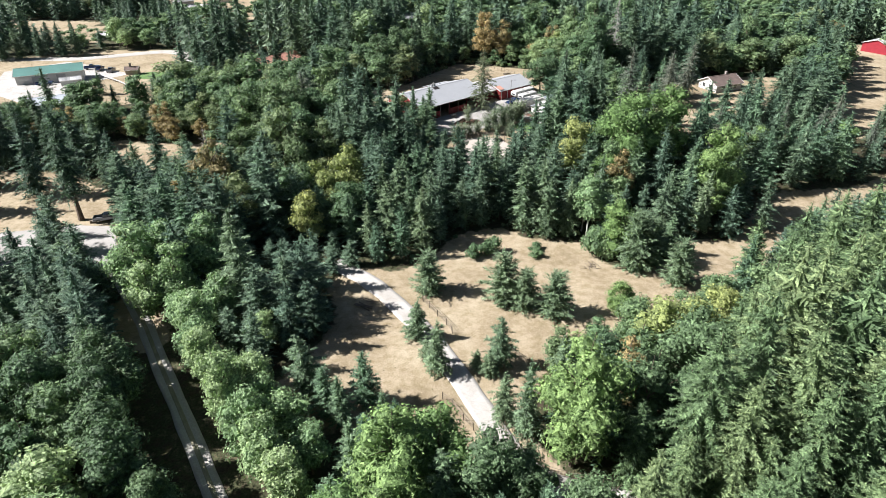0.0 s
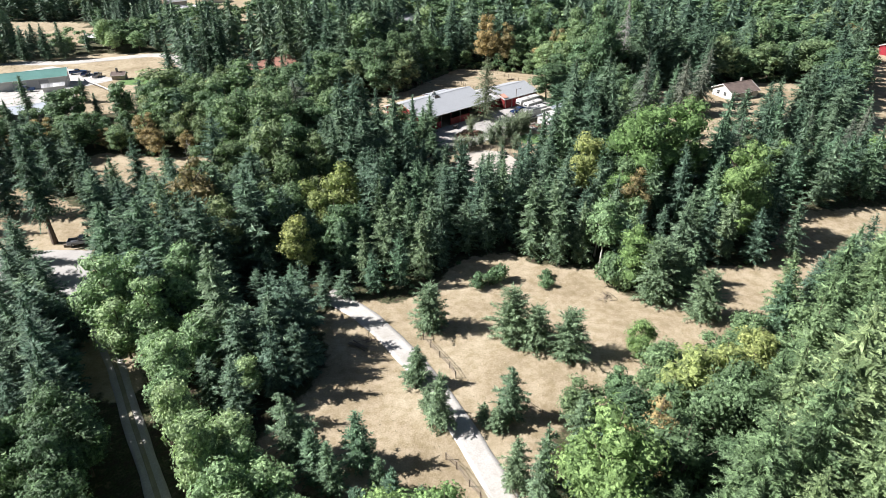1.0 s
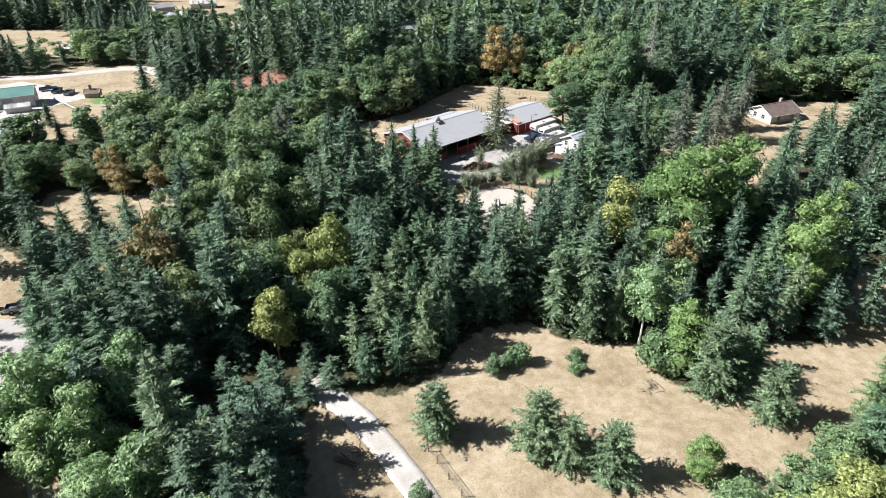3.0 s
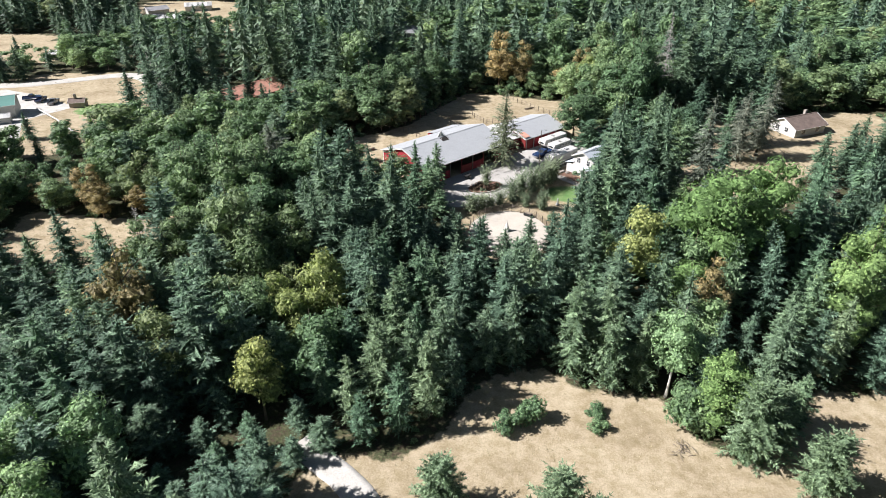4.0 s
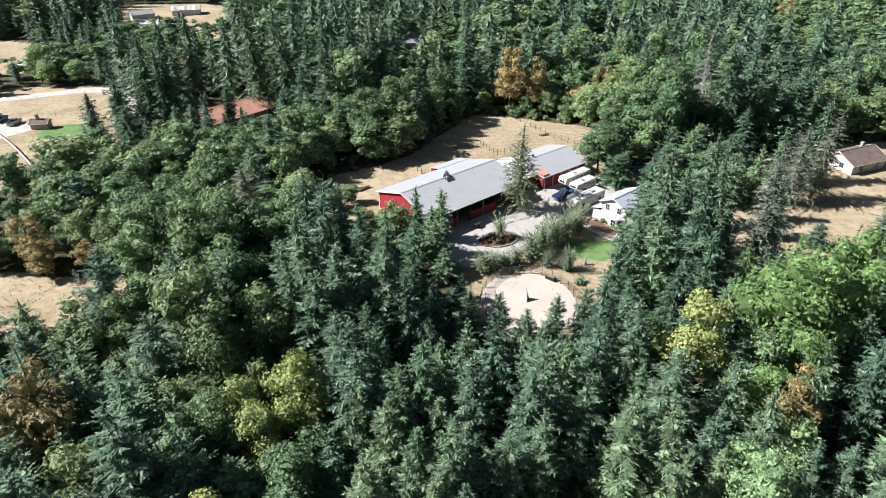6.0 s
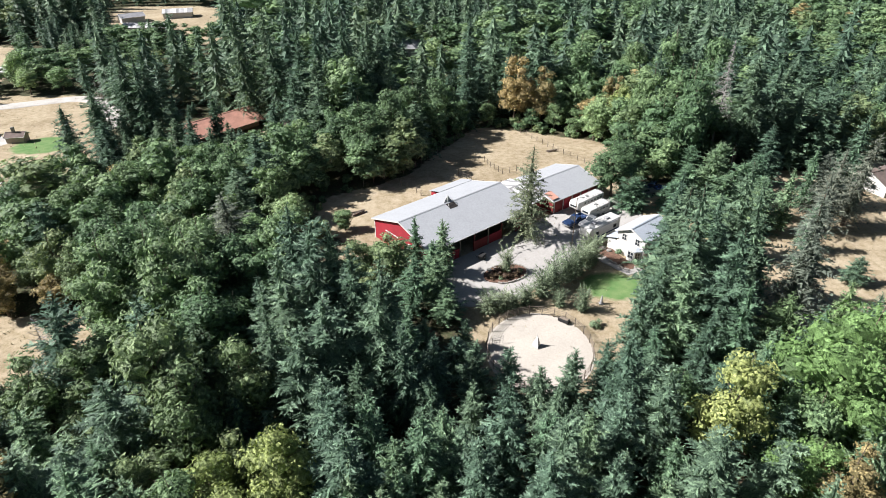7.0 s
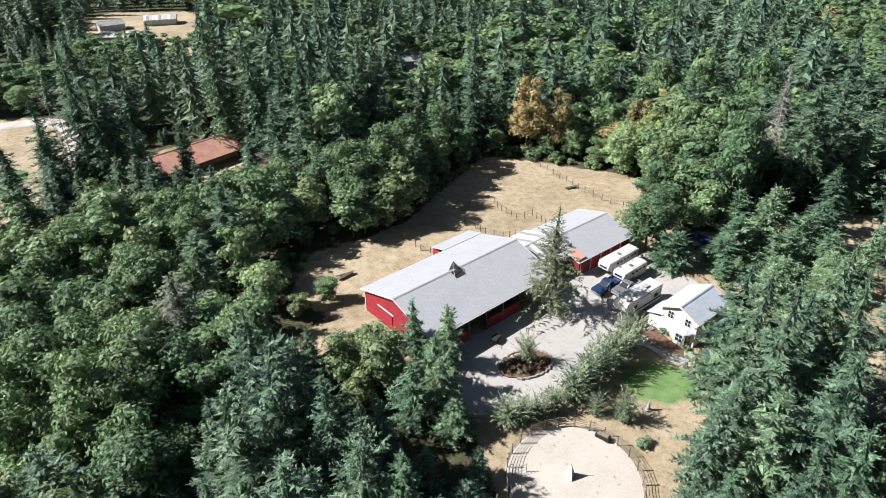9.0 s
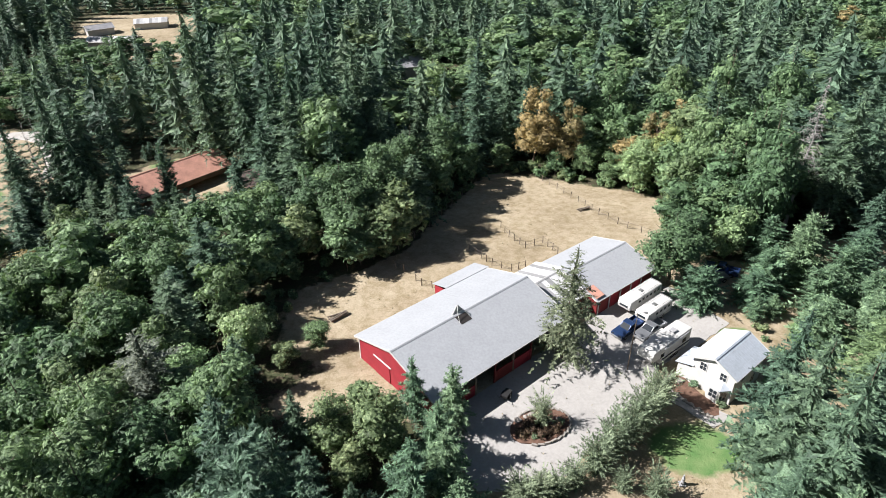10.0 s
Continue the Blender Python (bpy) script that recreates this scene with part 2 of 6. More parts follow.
def ground_material():
    m, nt, b = mat("ground_cover", 0.95, 0.0, 0.15)
    at = nt.nodes.new("ShaderNodeAttribute")
    at.attribute_name = "cover"
    edge = maths(nt, "ADD", at.outputs["Fac"], maths(nt, "MULTIPLY", maths(nt, "SUBTRACT", noise_of(nt, 0.5, 5), 0.5), 0.9))
    fac = ramp(nt, edge, [(0.42, (0, 0, 0)), (0.58, (1, 1, 1))])
    straw = ramp(nt, noise_of(nt, 0.09, 6, 0.65), [(0.3, (0.263, 0.213, 0.143)), (0.5, (0.354, 0.294, 0.207)), (0.7, (0.422, 0.362, 0.265))])
    patch = ramp(nt, noise_of(nt, 0.7, 5, 0.7), [(0.35, (0.72, 0.7, 0.62)), (0.6, (1.0, 1.0, 1.0))])
    straw = mixed(nt, 1.0, straw, patch, "MULTIPLY")
    tuft = ramp(nt, noise_of(nt, 4.0, 3, 0.7), [(0.3, (0.8, 0.79, 0.74)), (0.65, (1.05, 1.05, 1.05))])
    straw = mixed(nt, 1.0, straw, tuft, "MULTIPLY")
    litter = ramp(nt, noise_of(nt, 0.6, 6, 0.75), [(0.25, (0.036, 0.03, 0.021)), (0.42, (0.07, 0.055, 0.036)), (0.52, (0.05, 0.062, 0.028)), (0.62, (0.12, 0.1, 0.062)), (0.75, (0.08, 0.095, 0.045))])
    litter = mixed(nt, 1.0, litter, ramp(nt, noise_of(nt, 3.5, 4, 0.75), [(0.3, (0.45,) * 3), (0.6, (1.1,) * 3)]), "MULTIPLY")
    lawn = nt.nodes.new("ShaderNodeAttribute")
    lawn.attribute_name = "lawn"
    green = ramp(nt, noise_of(nt, 0.5, 5), [(0.3, (0.075, 0.16, 0.05)), (0.7, (0.15, 0.215, 0.085))])
    lf = ramp(nt, maths(nt, "ADD", lawn.outputs["Fac"], maths(nt, "MULTIPLY", maths(nt, "SUBTRACT", noise_of(nt, 0.6, 5), 0.5), 0.9)), [(0.35, (0, 0, 0)), (0.7, (1, 1, 1))])
    col = mixed(nt, fac, litter, mixed(nt, lf, straw, green))
    nt.links.new(col, b.inputs["Base Color"])
    bump(nt, b, noise_of(nt, 2.5, 5, 0.7), 0.6, 0.15)
    return m


def build_ground():
    xs = np.concatenate([[-3500, -1500, -700], np.arange(-400, -180, 10.0), np.arange(-180, 180.1, 2.0), np.arange(190, 401, 10.0), [700, 1500, 3500]])
    ys = np.concatenate([[-1500, -600, -200, -80], np.arange(-40, 20, 10.0), np.arange(20, 300.1, 2.0), np.arange(310, 601, 10.0), [900, 1800, 4500]])
    X, Y = np.meshgrid(xs, ys)
    Z = lie(X, Y)
    rough = np.array([noise.noise((x * 0.08, y * 0.08, 0)) for x, y in zip(X.ravel(), Y.ravel())]).reshape(X.shape)
    Z = Z + 0.04 * rough * (~inside(CLEARINGS["homestead"], X, Y))
    ny, nx = X.shape
    idx = np.arange(nx * ny).reshape(ny, nx)
    faces = np.stack([idx[:-1, :-1], idx[:-1, 1:], idx[1:, 1:], idx[1:, :-1]], -1).reshape(-1, 4)
    me = mesh_from("ground", np.stack([X.ravel(), Y.ravel(), Z.ravel()], 1), faces, ground_material(), True)
    clear = np.zeros(X.size, np.float32)
    for ox, oy in itertools.product((-1.7, -0.6, 0.6, 1.7), repeat=2):
        clear += is_clear(X.ravel() + ox, Y.ravel() + oy) / 16
    me.attributes.new("cover", "FLOAT", "POINT").data.foreach_set("value", clear)
    lawn = np.zeros(X.size, np.float32)
    for cx, cy, rx, ry in LAWNS:
        d = ((X.ravel() - cx) / rx) ** 2 + ((Y.ravel() - cy) / ry) ** 2
        lawn = np.maximum(lawn, np.clip(1.5 - d, 0, 1))
    me.attributes.new("lawn", "FLOAT", "POINT").data.foreach_set("value", lawn.astype(np.float32))
    return tagged(new("ground", me), "dry straw grass and brown forest litter over gentle land", "ground", kind="structure")


LAWNS = [(21, 166.5, 5.5, 4.0), (36, 176, 3.5, 4.5), (44, 186, 4, 5), (33, 187, 3.0, 2.0), (-2, 252, 6, 5), (-72, 258, 14, 4), (-118, 235, 8, 8)]
ground = build_ground()


def sheet(name, points, material, label, category, lift=0.04, kind="structure", thick=0.12, step=2.5):
    """A slab with a ragged outline laid on the land: a paved yard, pen floor or bed."""
    pts = []
    for (x0, y0), (x1, y1) in zip(points, points[1:] + points[:1]):
        n = max(1, int(math.hypot(x1 - x0, y1 - y0) / 1.2))
        for i in range(n):
            f = i / n
            x, y = x0 + (x1 - x0) * f, y0 + (y1 - y0) * f
            pts.append((x + 0.25 * noise.noise((x * 0.7, y * 0.7, 3)), y + 0.25 * noise.noise((x * 0.7, y * 0.7, 9))))
    bm = bmesh.new()
    f = bm.faces.new([bm.verts.new((x, y, 0)) for x, y in pts])
    bmesh.ops.triangulate(bm, faces=[f])
    for axis, lo, hi in ((0, min(p[0] for p in pts), max(p[0] for p in pts)), (1, min(p[1] for p in pts), max(p[1] for p in pts))):
        v = lo + step
        while v < hi:
            co, no = ((v, 0, 0), (1, 0, 0)) if axis == 0 else ((0, v, 0), (0, 1, 0))
            bmesh.ops.bisect_plane(bm, geom=bm.verts[:] + bm.edges[:] + bm.faces[:], plane_co=co, plane_no=no)
            v += step
    bmesh.ops.recalc_face_normals(bm, faces=bm.faces[:])
    ext = bmesh.ops.extrude_face_region(bm, geom=bm.faces[:])
    top = {g for g in ext["geom"] if isinstance(g, bmesh.types.BMVert)}
    for v in bm.verts:
        v.co.z = gz(v.co.x, v.co.y) + (lift if v in top else lift - thick)
    bmesh.ops.recalc_face_normals(bm, faces=bm.faces[:])
    me = bpy.data.meshes.new(name)
    bm.to_mesh(me)
    bm.free()
    me.materials.append(material)
    return tagged(new(name, me), label, category, kind=kind)


def ribbon(name, line, width, material, label, lift=0.05, category="road"):
    """A road along a line, draped on the land, with a crowned middle and ragged edges."""
    pts = [Vector((*p, 0)) for p in line]
    dense = []
    for i in range(len(pts) - 1):
        p0, p1, p2, p3 = pts[max(i - 1, 0)], pts[i], pts[i + 1], pts[min(i + 2, len(pts) - 1)]
        n = max(2, int((p2 - p1).length / 1.5))
        for k in range(n):
            t = k / n
            dense.append(0.5 * (2 * p1 + (p2 - p0) * t + (2 * p0 - 5 * p1 + 4 * p2 - p3) * t * t + (3 * p1 - p0 - 3 * p2 + p3) * t ** 3))
    dense.append(pts[-1])
    prof = [(-1.04, -0.12), (-1.0, 0.0), (-0.6, 0.02), (-0.4, -0.01), (0, 0.035), (0.4, -0.01), (0.6, 0.02), (1.0, 0.0), (1.04, -0.12)]
    verts, faces = [], []
    for i, p in enumerate(dense):
        d = (dense[min(i + 1, len(dense) - 1)] - dense[max(i - 1, 0)]).normalized()
        s = Vector((d.y, -d.x, 0))
        for f, h in prof:
            w = width / 2 * (1 + 0.13 * noise.noise((p.x * 0.25, p.y * 0.25, f)))
            q = p + s * f * w
            verts.append((q.x, q.y, gz(q.x, q.y) + lift + h))
    m = len(prof)
    for i in range(len(dense) - 1):
        for k in range(m - 1):
            faces.append((i * m + k, i * m + k + 1, (i + 1) * m + k + 1, (i + 1) * m + k))
    return tagged(new(name, mesh_from(name, verts, faces, material, True)), label, category, kind="structure")


def road_material(name, track, mid):
    m, nt, b = mat(name, 0.95, 0.0, 0.15)
    n1 = ramp(nt, noise_of(nt, 0.3, 5), [(0.3, mid), (0.65, track)])
    n2 = ramp(nt, noise_of(nt, 5, 3), [(0.3, (0.8,) * 3), (0.7, (1.05,) * 3)])
    nt.links.new(mixed(nt, 1.0, n1, n2, "MULTIPLY"), b.inputs["Base Color"])
    bump(nt, b, noise_of(nt, 6, 3), 0.5, 0.05)
    return m


ROADGRAVEL = road_material("road_gravel", (0.45, 0.43, 0.4), (0.36, 0.34, 0.3))
ribbon("road_left", [(-18, 34), (-26.7, 46.5), (-32.2, 54.3), (-38.1, 62.5), (-44.3, 71), (-50.3, 79.5), (-54.5, 85), (-61, 93), (-67, 100)], 2.5, ROADGRAVEL, "pale grey gravel lane between tall trees", 0.1)
TRACKGRASS = road_material("track_grass", (0.33, 0.3, 0.22), (0.22, 0.21, 0.13))
ribbon("road_left_middle_strip", [(-18, 34), (-26.7, 46.5), (-32.2, 54.3), (-38.1, 62.5), (-44.3, 71), (-50.3, 79.5), (-54.5, 85), (-61, 93)], 0.6, TRACKGRASS, "dry grass strip between the lane's wheel tracks", 0.135, "road")
ribbon("road_drive", [(-22.5, 101.3), (-19, 98.4), (-14.5, 94.6), (-9.1, 88), (-4.6, 81.6), (-0.7, 75.2), (2.7, 68.7), (5.6, 62.6), (8.2, 57), (11.5, 51.8), (16, 49), (23, 47.5), (34, 44)], 3.6, ROADGRAVEL, "pale gravel driveway across the dry field", 0.1)
ribbon("road_far", [(-250, 262), (-200, 262), (-166, 263), (-150, 269), (-133, 277), (-122, 274), (-112, 262), (-106, 250)], 6.0, ROADGRAVEL, "pale gravel road beside the far sheds", 0.08)
sheet("left_parking_pavement", [(-64.5, 98), (-73, 115), (-81, 115), (-97, 111), (-97, 104), (-88, 98), (-70, 97)], CONCRETE, "pale concrete parking yard among trees", "yard")
sheet("far_yard_pavement", [(-160, 203), (-126, 183), (-120, 196), (-134, 220), (-128, 238), (-150, 252), (-165, 258), (-180, 240)], GRAVEL, "pale gravel yard round the far sheds", "yard")
sheet("yard_pavement", [(-6.5, 172.4), (2.5, 181), (8, 186), (12.5, 190.5), (22, 199.8), (27, 199), (30, 194), (33, 190), (26.5, 184.5), (20.5, 180.5), (19, 178), (20.4, 175), (14.5, 171), (8.5, 166), (6, 162.5), (1.5, 160.5), (-4.5, 160), (-7, 165)], CONCRETE, "pale concrete yard in front of the red barn", "yard", 0.05)
sheet("turning_place_pavement", [(39, 147), (45, 146), (50.5, 152), (48, 157.5), (42.5, 157)], GRAVEL, "grey gravel turning place in the shade of firs", "yard")
sheet("garden_path_pavement", [(19.6, 174.6), (24.2, 169.6), (27, 171.3), (26, 172.2), (21.4, 175.6)], CONCRETE, "pale concrete garden path by the white house", "path", 0.09)


# ---- things: helpers ----
def obj(name, data, parent=None, label="", m=None):
    ob = new(name, data)
    if parent is not None:
        ob.parent = parent
    if m is not None:
        ob.matrix_local = m
    return tagged(ob, label)


def part(name, bm, material, parent, label="", m=None):
    me = bpy.data.meshes.new(name)
    bmesh.ops.recalc_face_normals(bm, faces=bm.faces[:])
    bm.to_mesh(me)
    bm.free()
    me.materials.append(material)
    return obj(name, me, parent, label, m)


def root(name, m, label, category, group=""):
    ob = new(name)
    ob.matrix_world = m
    return tagged(ob, label, category, group)


def box(bm, x0, x1, y0, y1, z0, z1, bevel=0.0):
    vs = [bm.verts.new((x, y, z)) for z in (z0, z1) for x, y in ((x0, y0), (x1, y0), (x1, y1), (x0, y1))]
    fs = [bm.faces.new([vs[i] for i in f]) for f in ((3, 2, 1, 0), (4, 5, 6, 7), (0, 1, 5, 4), (1, 2, 6, 5), (2, 3, 7, 6), (3, 0, 4, 7))]
    if bevel:
        es = {e for f in fs for e in f.edges}
        bmesh.ops.bevel(bm, geom=list(es), offset=bevel, segments=2, affect="EDGES", profile=0.6)
    return bm


def slab(bm, corners, thick):
    """A plate from four corners, thick downwards along its normal."""
    c = [Vector(p) for p in corners]
    n = (c[1] - c[0]).cross(c[2] - c[0]).normalized()
    if n.z < 0:
        n = -n
    a = [bm.verts.new(p) for p in c]
    b = [bm.verts.new(p - n * thick) for p in c]
    k = len(c)
    bm.faces.new(a)
    bm.faces.new(b[::-1])
    for i in range(k):
        bm.faces.new((a[i], b[i], b[(i + 1) % k], a[(i + 1) % k]))
    return bm


def tube(bm, path, radii, sides=6):
    rings = []
    for i, p in enumerate(path):
        p = Vector(p)
        d = (Vector(path[min(i + 1, len(path) - 1)]) - Vector(path[max(i - 1, 0)])).normalized()
        a = d.orthogonal().normalized()
        b = d.cross(a)
        r = radii[i] if hasattr(radii, "__len__") else radii
        rings.append([bm.verts.new(p + (a * math.cos(2 * math.pi * k / sides) + b * math.sin(2 * math.pi * k / sides)) * r) for k in range(sides)])
    for r0, r1 in zip(rings, rings[1:]):
        for k in range(sides):
            bm.faces.new((r0[k], r0[(k + 1) % sides], r1[(k + 1) % sides], r1[k]))
    bm.faces.new(rings[0][::-1])
    bm.faces.new(rings[-1])
    return bm


# ---- trees ----
def needles(H, R, rng, base=0.08, whorl=0.45, per=7, stations=5, up=0.35, droop=0.55, ragged=0.25, power=0.85, flat=0.42, most=0.6, seg=0.36, blade=0.3):
    """Triangles of a conifer's crown: whorls of boughs, each set with narrow side sprays and a brush of upright tips."""
    V = []
    Z = np.array([0.0, 0.0, 1.0])
    h = H * base
    swell = 1 + 0.14 * np.sin(np.arange(3) * 2.1 + rng.random() * 6)
    while h < H * 0.985:
        f = (h / H - base) / (1 - base)
        reach = R * (1 - f) ** power + 0.16
        if f < 0.12:
            reach *= 0.6 + 0.4 * f / 0.12
        n = max(3, int(per * (0.5 + 0.5 * (1 - f)) + rng.random()))
        a0 = rng.random() * 6.28
        for k in range(n):
            a = a0 + 6.283 * k / n + rng.normal(0, 0.25)
            L = reach * (1 + rng.normal(0, ragged)) * swell[int(a * 0.4775) % 3]
            if L < 0.12:
                continue
            hh = h + rng.normal(0, whorl * 0.45)
            rise = up * (0.35 + 0.9 * f) + rng.normal(0, 0.12)
            sag = droop * (1 - 0.75 * f) + rng.normal(0, 0.1)
            m = int(min(max(round(L * 0.85 / seg), 2), stations))
            s = np.linspace(0.22, 1, m + 1)
            d = np.array([math.cos(a), math.sin(a), 0.0])
            side = np.array([-math.sin(a), math.cos(a), rng.normal(0, 0.3)])
            spine = d[None] * (L * s)[:, None]
            spine[:, 2] = hh + L * (rise * s - sag * s * s)
            wid = (np.minimum(flat * L * np.sin(np.pi * np.clip(s * 0.8 + 0.14, 0, 1)), most) + 0.1) * rng.uniform(0.65, 1.35, m + 1)
            for i in range(m + 1):
                for sg in (-1, 1):
                    w = wid[i] * rng.uniform(0.8, 1.2)
                    way = side * sg * rng.uniform(0.6, 0.95) + d * rng.uniform(0.35, 0.8) + Z * rng.uniform(-0.3, 0.25)
                    q = (d + Z * rng.normal(0, 0.5)) * (w * blade + 0.03)
                    V += [spine[i] - q, spine[i] + way * w, spine[i] + q]
                if i % 2 == 0 and i:
                    w = wid[i] * 0.8
                    q = side * (w * blade)
                    V += [spine[i] - q, spine[i] + (d * 0.6 + Z * rng.uniform(0.3, 0.9)) * w, spine[i] + q]
            e = spine[-1]
            q = side * (0.3 * wid[-1] + 0.05)
            V += [spine[-2] - q, e + d * min(0.2 * L, 0.45) + Z * rng.normal(0.03, 0.08), spine[-2] + q]
        h += whorl * (0.75 + 0.5 * rng.random()) * (1 - 0.35 * f)
    for k in range(4):
        a = 1.57 * k
        q = np.array([math.cos(a), math.sin(a), 0]) * 0.1
        V += [Z * H * 0.95 + q, Z * H * 1.02, Z * H * 0.95 - q]
    V = np.array(V)
    return V, np.arange(len(V)).reshape(-1, 3)


def leaves(H, R, rng, count=1900, size=0.42, lobes=18, base=0.22, wide=1.0):
    """Leaf clumps of a broadleaf crown: small rhombs over many overlapping lobes with gaps between."""
    zc, zr = H * (1 + base) / 2, H * (1 - base) / 2
    C, r = [], []
    for i in range(lobes):
        v = rng.normal(size=3)
        v /= np.linalg.norm(v)
        if v[2] < -0.8:
            v[2] *= 0.7
        k = 0.72 * (0.55 + 0.55 * rng.random())
        C.append((v[0] * R * k * wide, v[1] * R * k, zc + v[2] * zr * k))
        r.append(R * (0.26 + 0.24 * rng.random()))
    C.append((0, 0, zc))
    r.append(R * 0.55)
    C, r = np.array(C), np.array(r)
    w = r ** 2 / (r ** 2).sum()
    core = C[:, None] + ICO[None] * (r * 0.74)[:, None, None] * np.array([1, 1, 0.82])
    core = core.reshape(-1, 3)
    bend = 1 + 0.13 * np.sin(core[:, 0] * 2.3 + core[:, 2] * 1.7) * np.sin(core[:, 1] * 2.1 + 1)
    core[:, :2] *= bend[:, None]
    out = []
    need = count
    while need > 0:
        pick = rng.choice(len(r), size=need * 2, p=w)
        d = rng.normal(size=(need * 2, 3))
        d /= np.linalg.norm(d, axis=1)[:, None]
        d[:, 2] = np.where(d[:, 2] < -0.55, -d[:, 2], d[:, 2])
        lump = 1 + 0.16 * np.sin(d[:, 0] * 7 + pick) * np.sin(d[:, 1] * 6 + pick * 2) + rng.normal(0, 0.09, need * 2)
        P = C[pick] + d * (r[pick] * lump)[:, None] * np.array([1, 1, 0.82])
        dist = np.linalg.norm(P[:, None] - C[None], axis=2) / r[None]
        dist[np.arange(len(P)), pick] = 9
        keep = dist.min(1) > 0.78
        out.append(np.concatenate([P[keep], d[keep]], 1)[:need])
        need -= len(out[-1])
    A = np.concatenate(out)
    P, n = A[:, :3], A[:, 3:] * 0.9 + rng.normal(0, 0.42, (len(A), 3)) + np.array([0, 0, 0.3])
    n /= np.linalg.norm(n, axis=1)[:, None]
    t = np.cross(n, rng.normal(size=n.shape))
    t /= np.linalg.norm(t, axis=1)[:, None]
    b = np.cross(n, t)
    s = size * (0.55 + 0.8 * rng.random(len(P)))[:, None]
    q = np.stack([P - t * s * 0.7, P - b * s * 0.42 - n * s * 0.12, P + t * s * 0.7, P + b * s * 0.42 - n * s * 0.12], 1)
    idx = np.arange(len(P) * 4).reshape(-1, 4)
    k = len(P) * 4
    faces = np.concatenate([idx[:, [0, 1, 2]], idx[:, [0, 2, 3]], k + np.arange(len(core)).reshape(-1, 3)])
    return np.concatenate([q.reshape(-1, 3), core]), faces


def tiers(H, R, rng, levels, n, base=0.05, power=0.85, fall=0.3):
    """The dense inner crown of a conifer: overlapping jagged skirts, one above the other."""
    V = []
    for i in range(levels):
        f = i / levels
        h = H * (base + (1 - base) * (f * 1.0))
        r = R * (1 - f) ** power * (0.85 + 0.3 * rng.random()) + 0.1
        if f < 0.1:
            r *= 0.7
        top = np.array([0, 0, min(h + r * 0.45 + H / levels * 0.9, H)])
        a = rng.random() * 6.28 + np.arange(2 * n) * math.pi / n + rng.normal(0, 0.12, 2 * n)
        rad = r * np.where(np.arange(2 * n) % 2 == 0, 1.0, 0.5) * (1 + rng.normal(0, 0.13, 2 * n))
        ring = np.stack([np.cos(a) * rad, np.sin(a) * rad, h + (r - rad) * 0.5 - fall * rad * 0.4 + rng.normal(0, 0.12, 2 * n)], 1)
        for k in range(2 * n):
            V += [top, ring[k], ring[(k + 1) % (2 * n)]]
    V = np.array(V)
    return V, np.arange(len(V)).reshape(-1, 3)


ICO = []
for _a in range(5):
    _b, _t, _l = _a * 1.2566, math.atan(0.5), 1.2566
    _u = [(math.cos(_b + i * _l) * math.cos(_t), math.sin(_b + i * _l) * math.cos(_t), math.sin(_t)) for i in (0, 1)]
    _d = [(math.cos(_b + (i + 0.5) * _l) * math.cos(_t), math.sin(_b + (i + 0.5) * _l) * math.cos(_t), -math.sin(_t)) for i in (0, -1)]
    ICO += [(0, 0, 1), _u[0], _u[1], _u[0], _d[0], _u[1], _d[0], _u[0], _d[1], (0, 0, -1), _d[0], _d[1]]
ICO = np.array(ICO)


def twigs(H, R, rng, n=60, base=0.35, droop=0.3, sub=4):
    """Bare branches of a dead or thinly leaved tree."""
    bm = bmesh.new()
    for i in range(n):
        f = base + (1 - base) * (i + rng.random()) / n
        a = rng.random() * 6.28
        L = R * (1.05 - f) / (1.05 - base) * (0.6 + 0.6 * rng.random())
        d = Vector((math.cos(a), math.sin(a), 0))
        p0 = Vector((0, 0, f * H))
        p1 = p0 + d * L * 0.55 + Vector((0, 0, 0.12 * L))
        p2 = p0 + d * L + Vector((0, 0, -droop * L))
        tube(bm, [p0, p1, p2], [0.06, 0.04, 0.015], 3)
        for k in range(sub):
            u = 0.35 + 0.6 * rng.random()
            q = p0 + (p2 - p0) * u + Vector((0, 0, 0.1 * L * (1 - u)))
            e = q + Vector((rng.normal(), rng.normal(), rng.normal() - 0.3)) * L * 0.18
            tube(bm, [q, e], [0.025, 0.008], 3)
    return bm


def stem(H, r0, rng, limbs=0, R=3.0, lean=0.0):
    """A tapered, slightly crooked trunk with limbs."""
    bm = bmesh.new()
    wob = [rng.normal(0, 0.012) * H * (i / 6) for i in range(7)]
    path = [(wob[i] + lean * H * (i / 6), wob[-i - 1] * 0.5 * (i / 6), H * i / 6 * 0.97 - (0.35 if i == 0 else 0)) for i in range(7)]
    tube(bm, path, [r0 * (1.35 if i == 0 else 1 - 0.92 * i / 6) for i in range(7)], 7)
    for k in range(limbs):
        a = 6.283 * k / limbs + rng.normal(0, 0.4)
        h = H * (0.25 + 0.4 * rng.random())
        e = Vector((math.cos(a) * R * 0.75, math.sin(a) * R * 0.75, h + R * (0.5 + 0.5 * rng.random())))
        p = Vector((lean * h, 0, h))
        tube(bm, [p, p + (e - p) * 0.5 + Vector((0, 0, 0.25)), e], [r0 * 0.45, r0 * 0.28, r0 * 0.08], 5)
    return bm


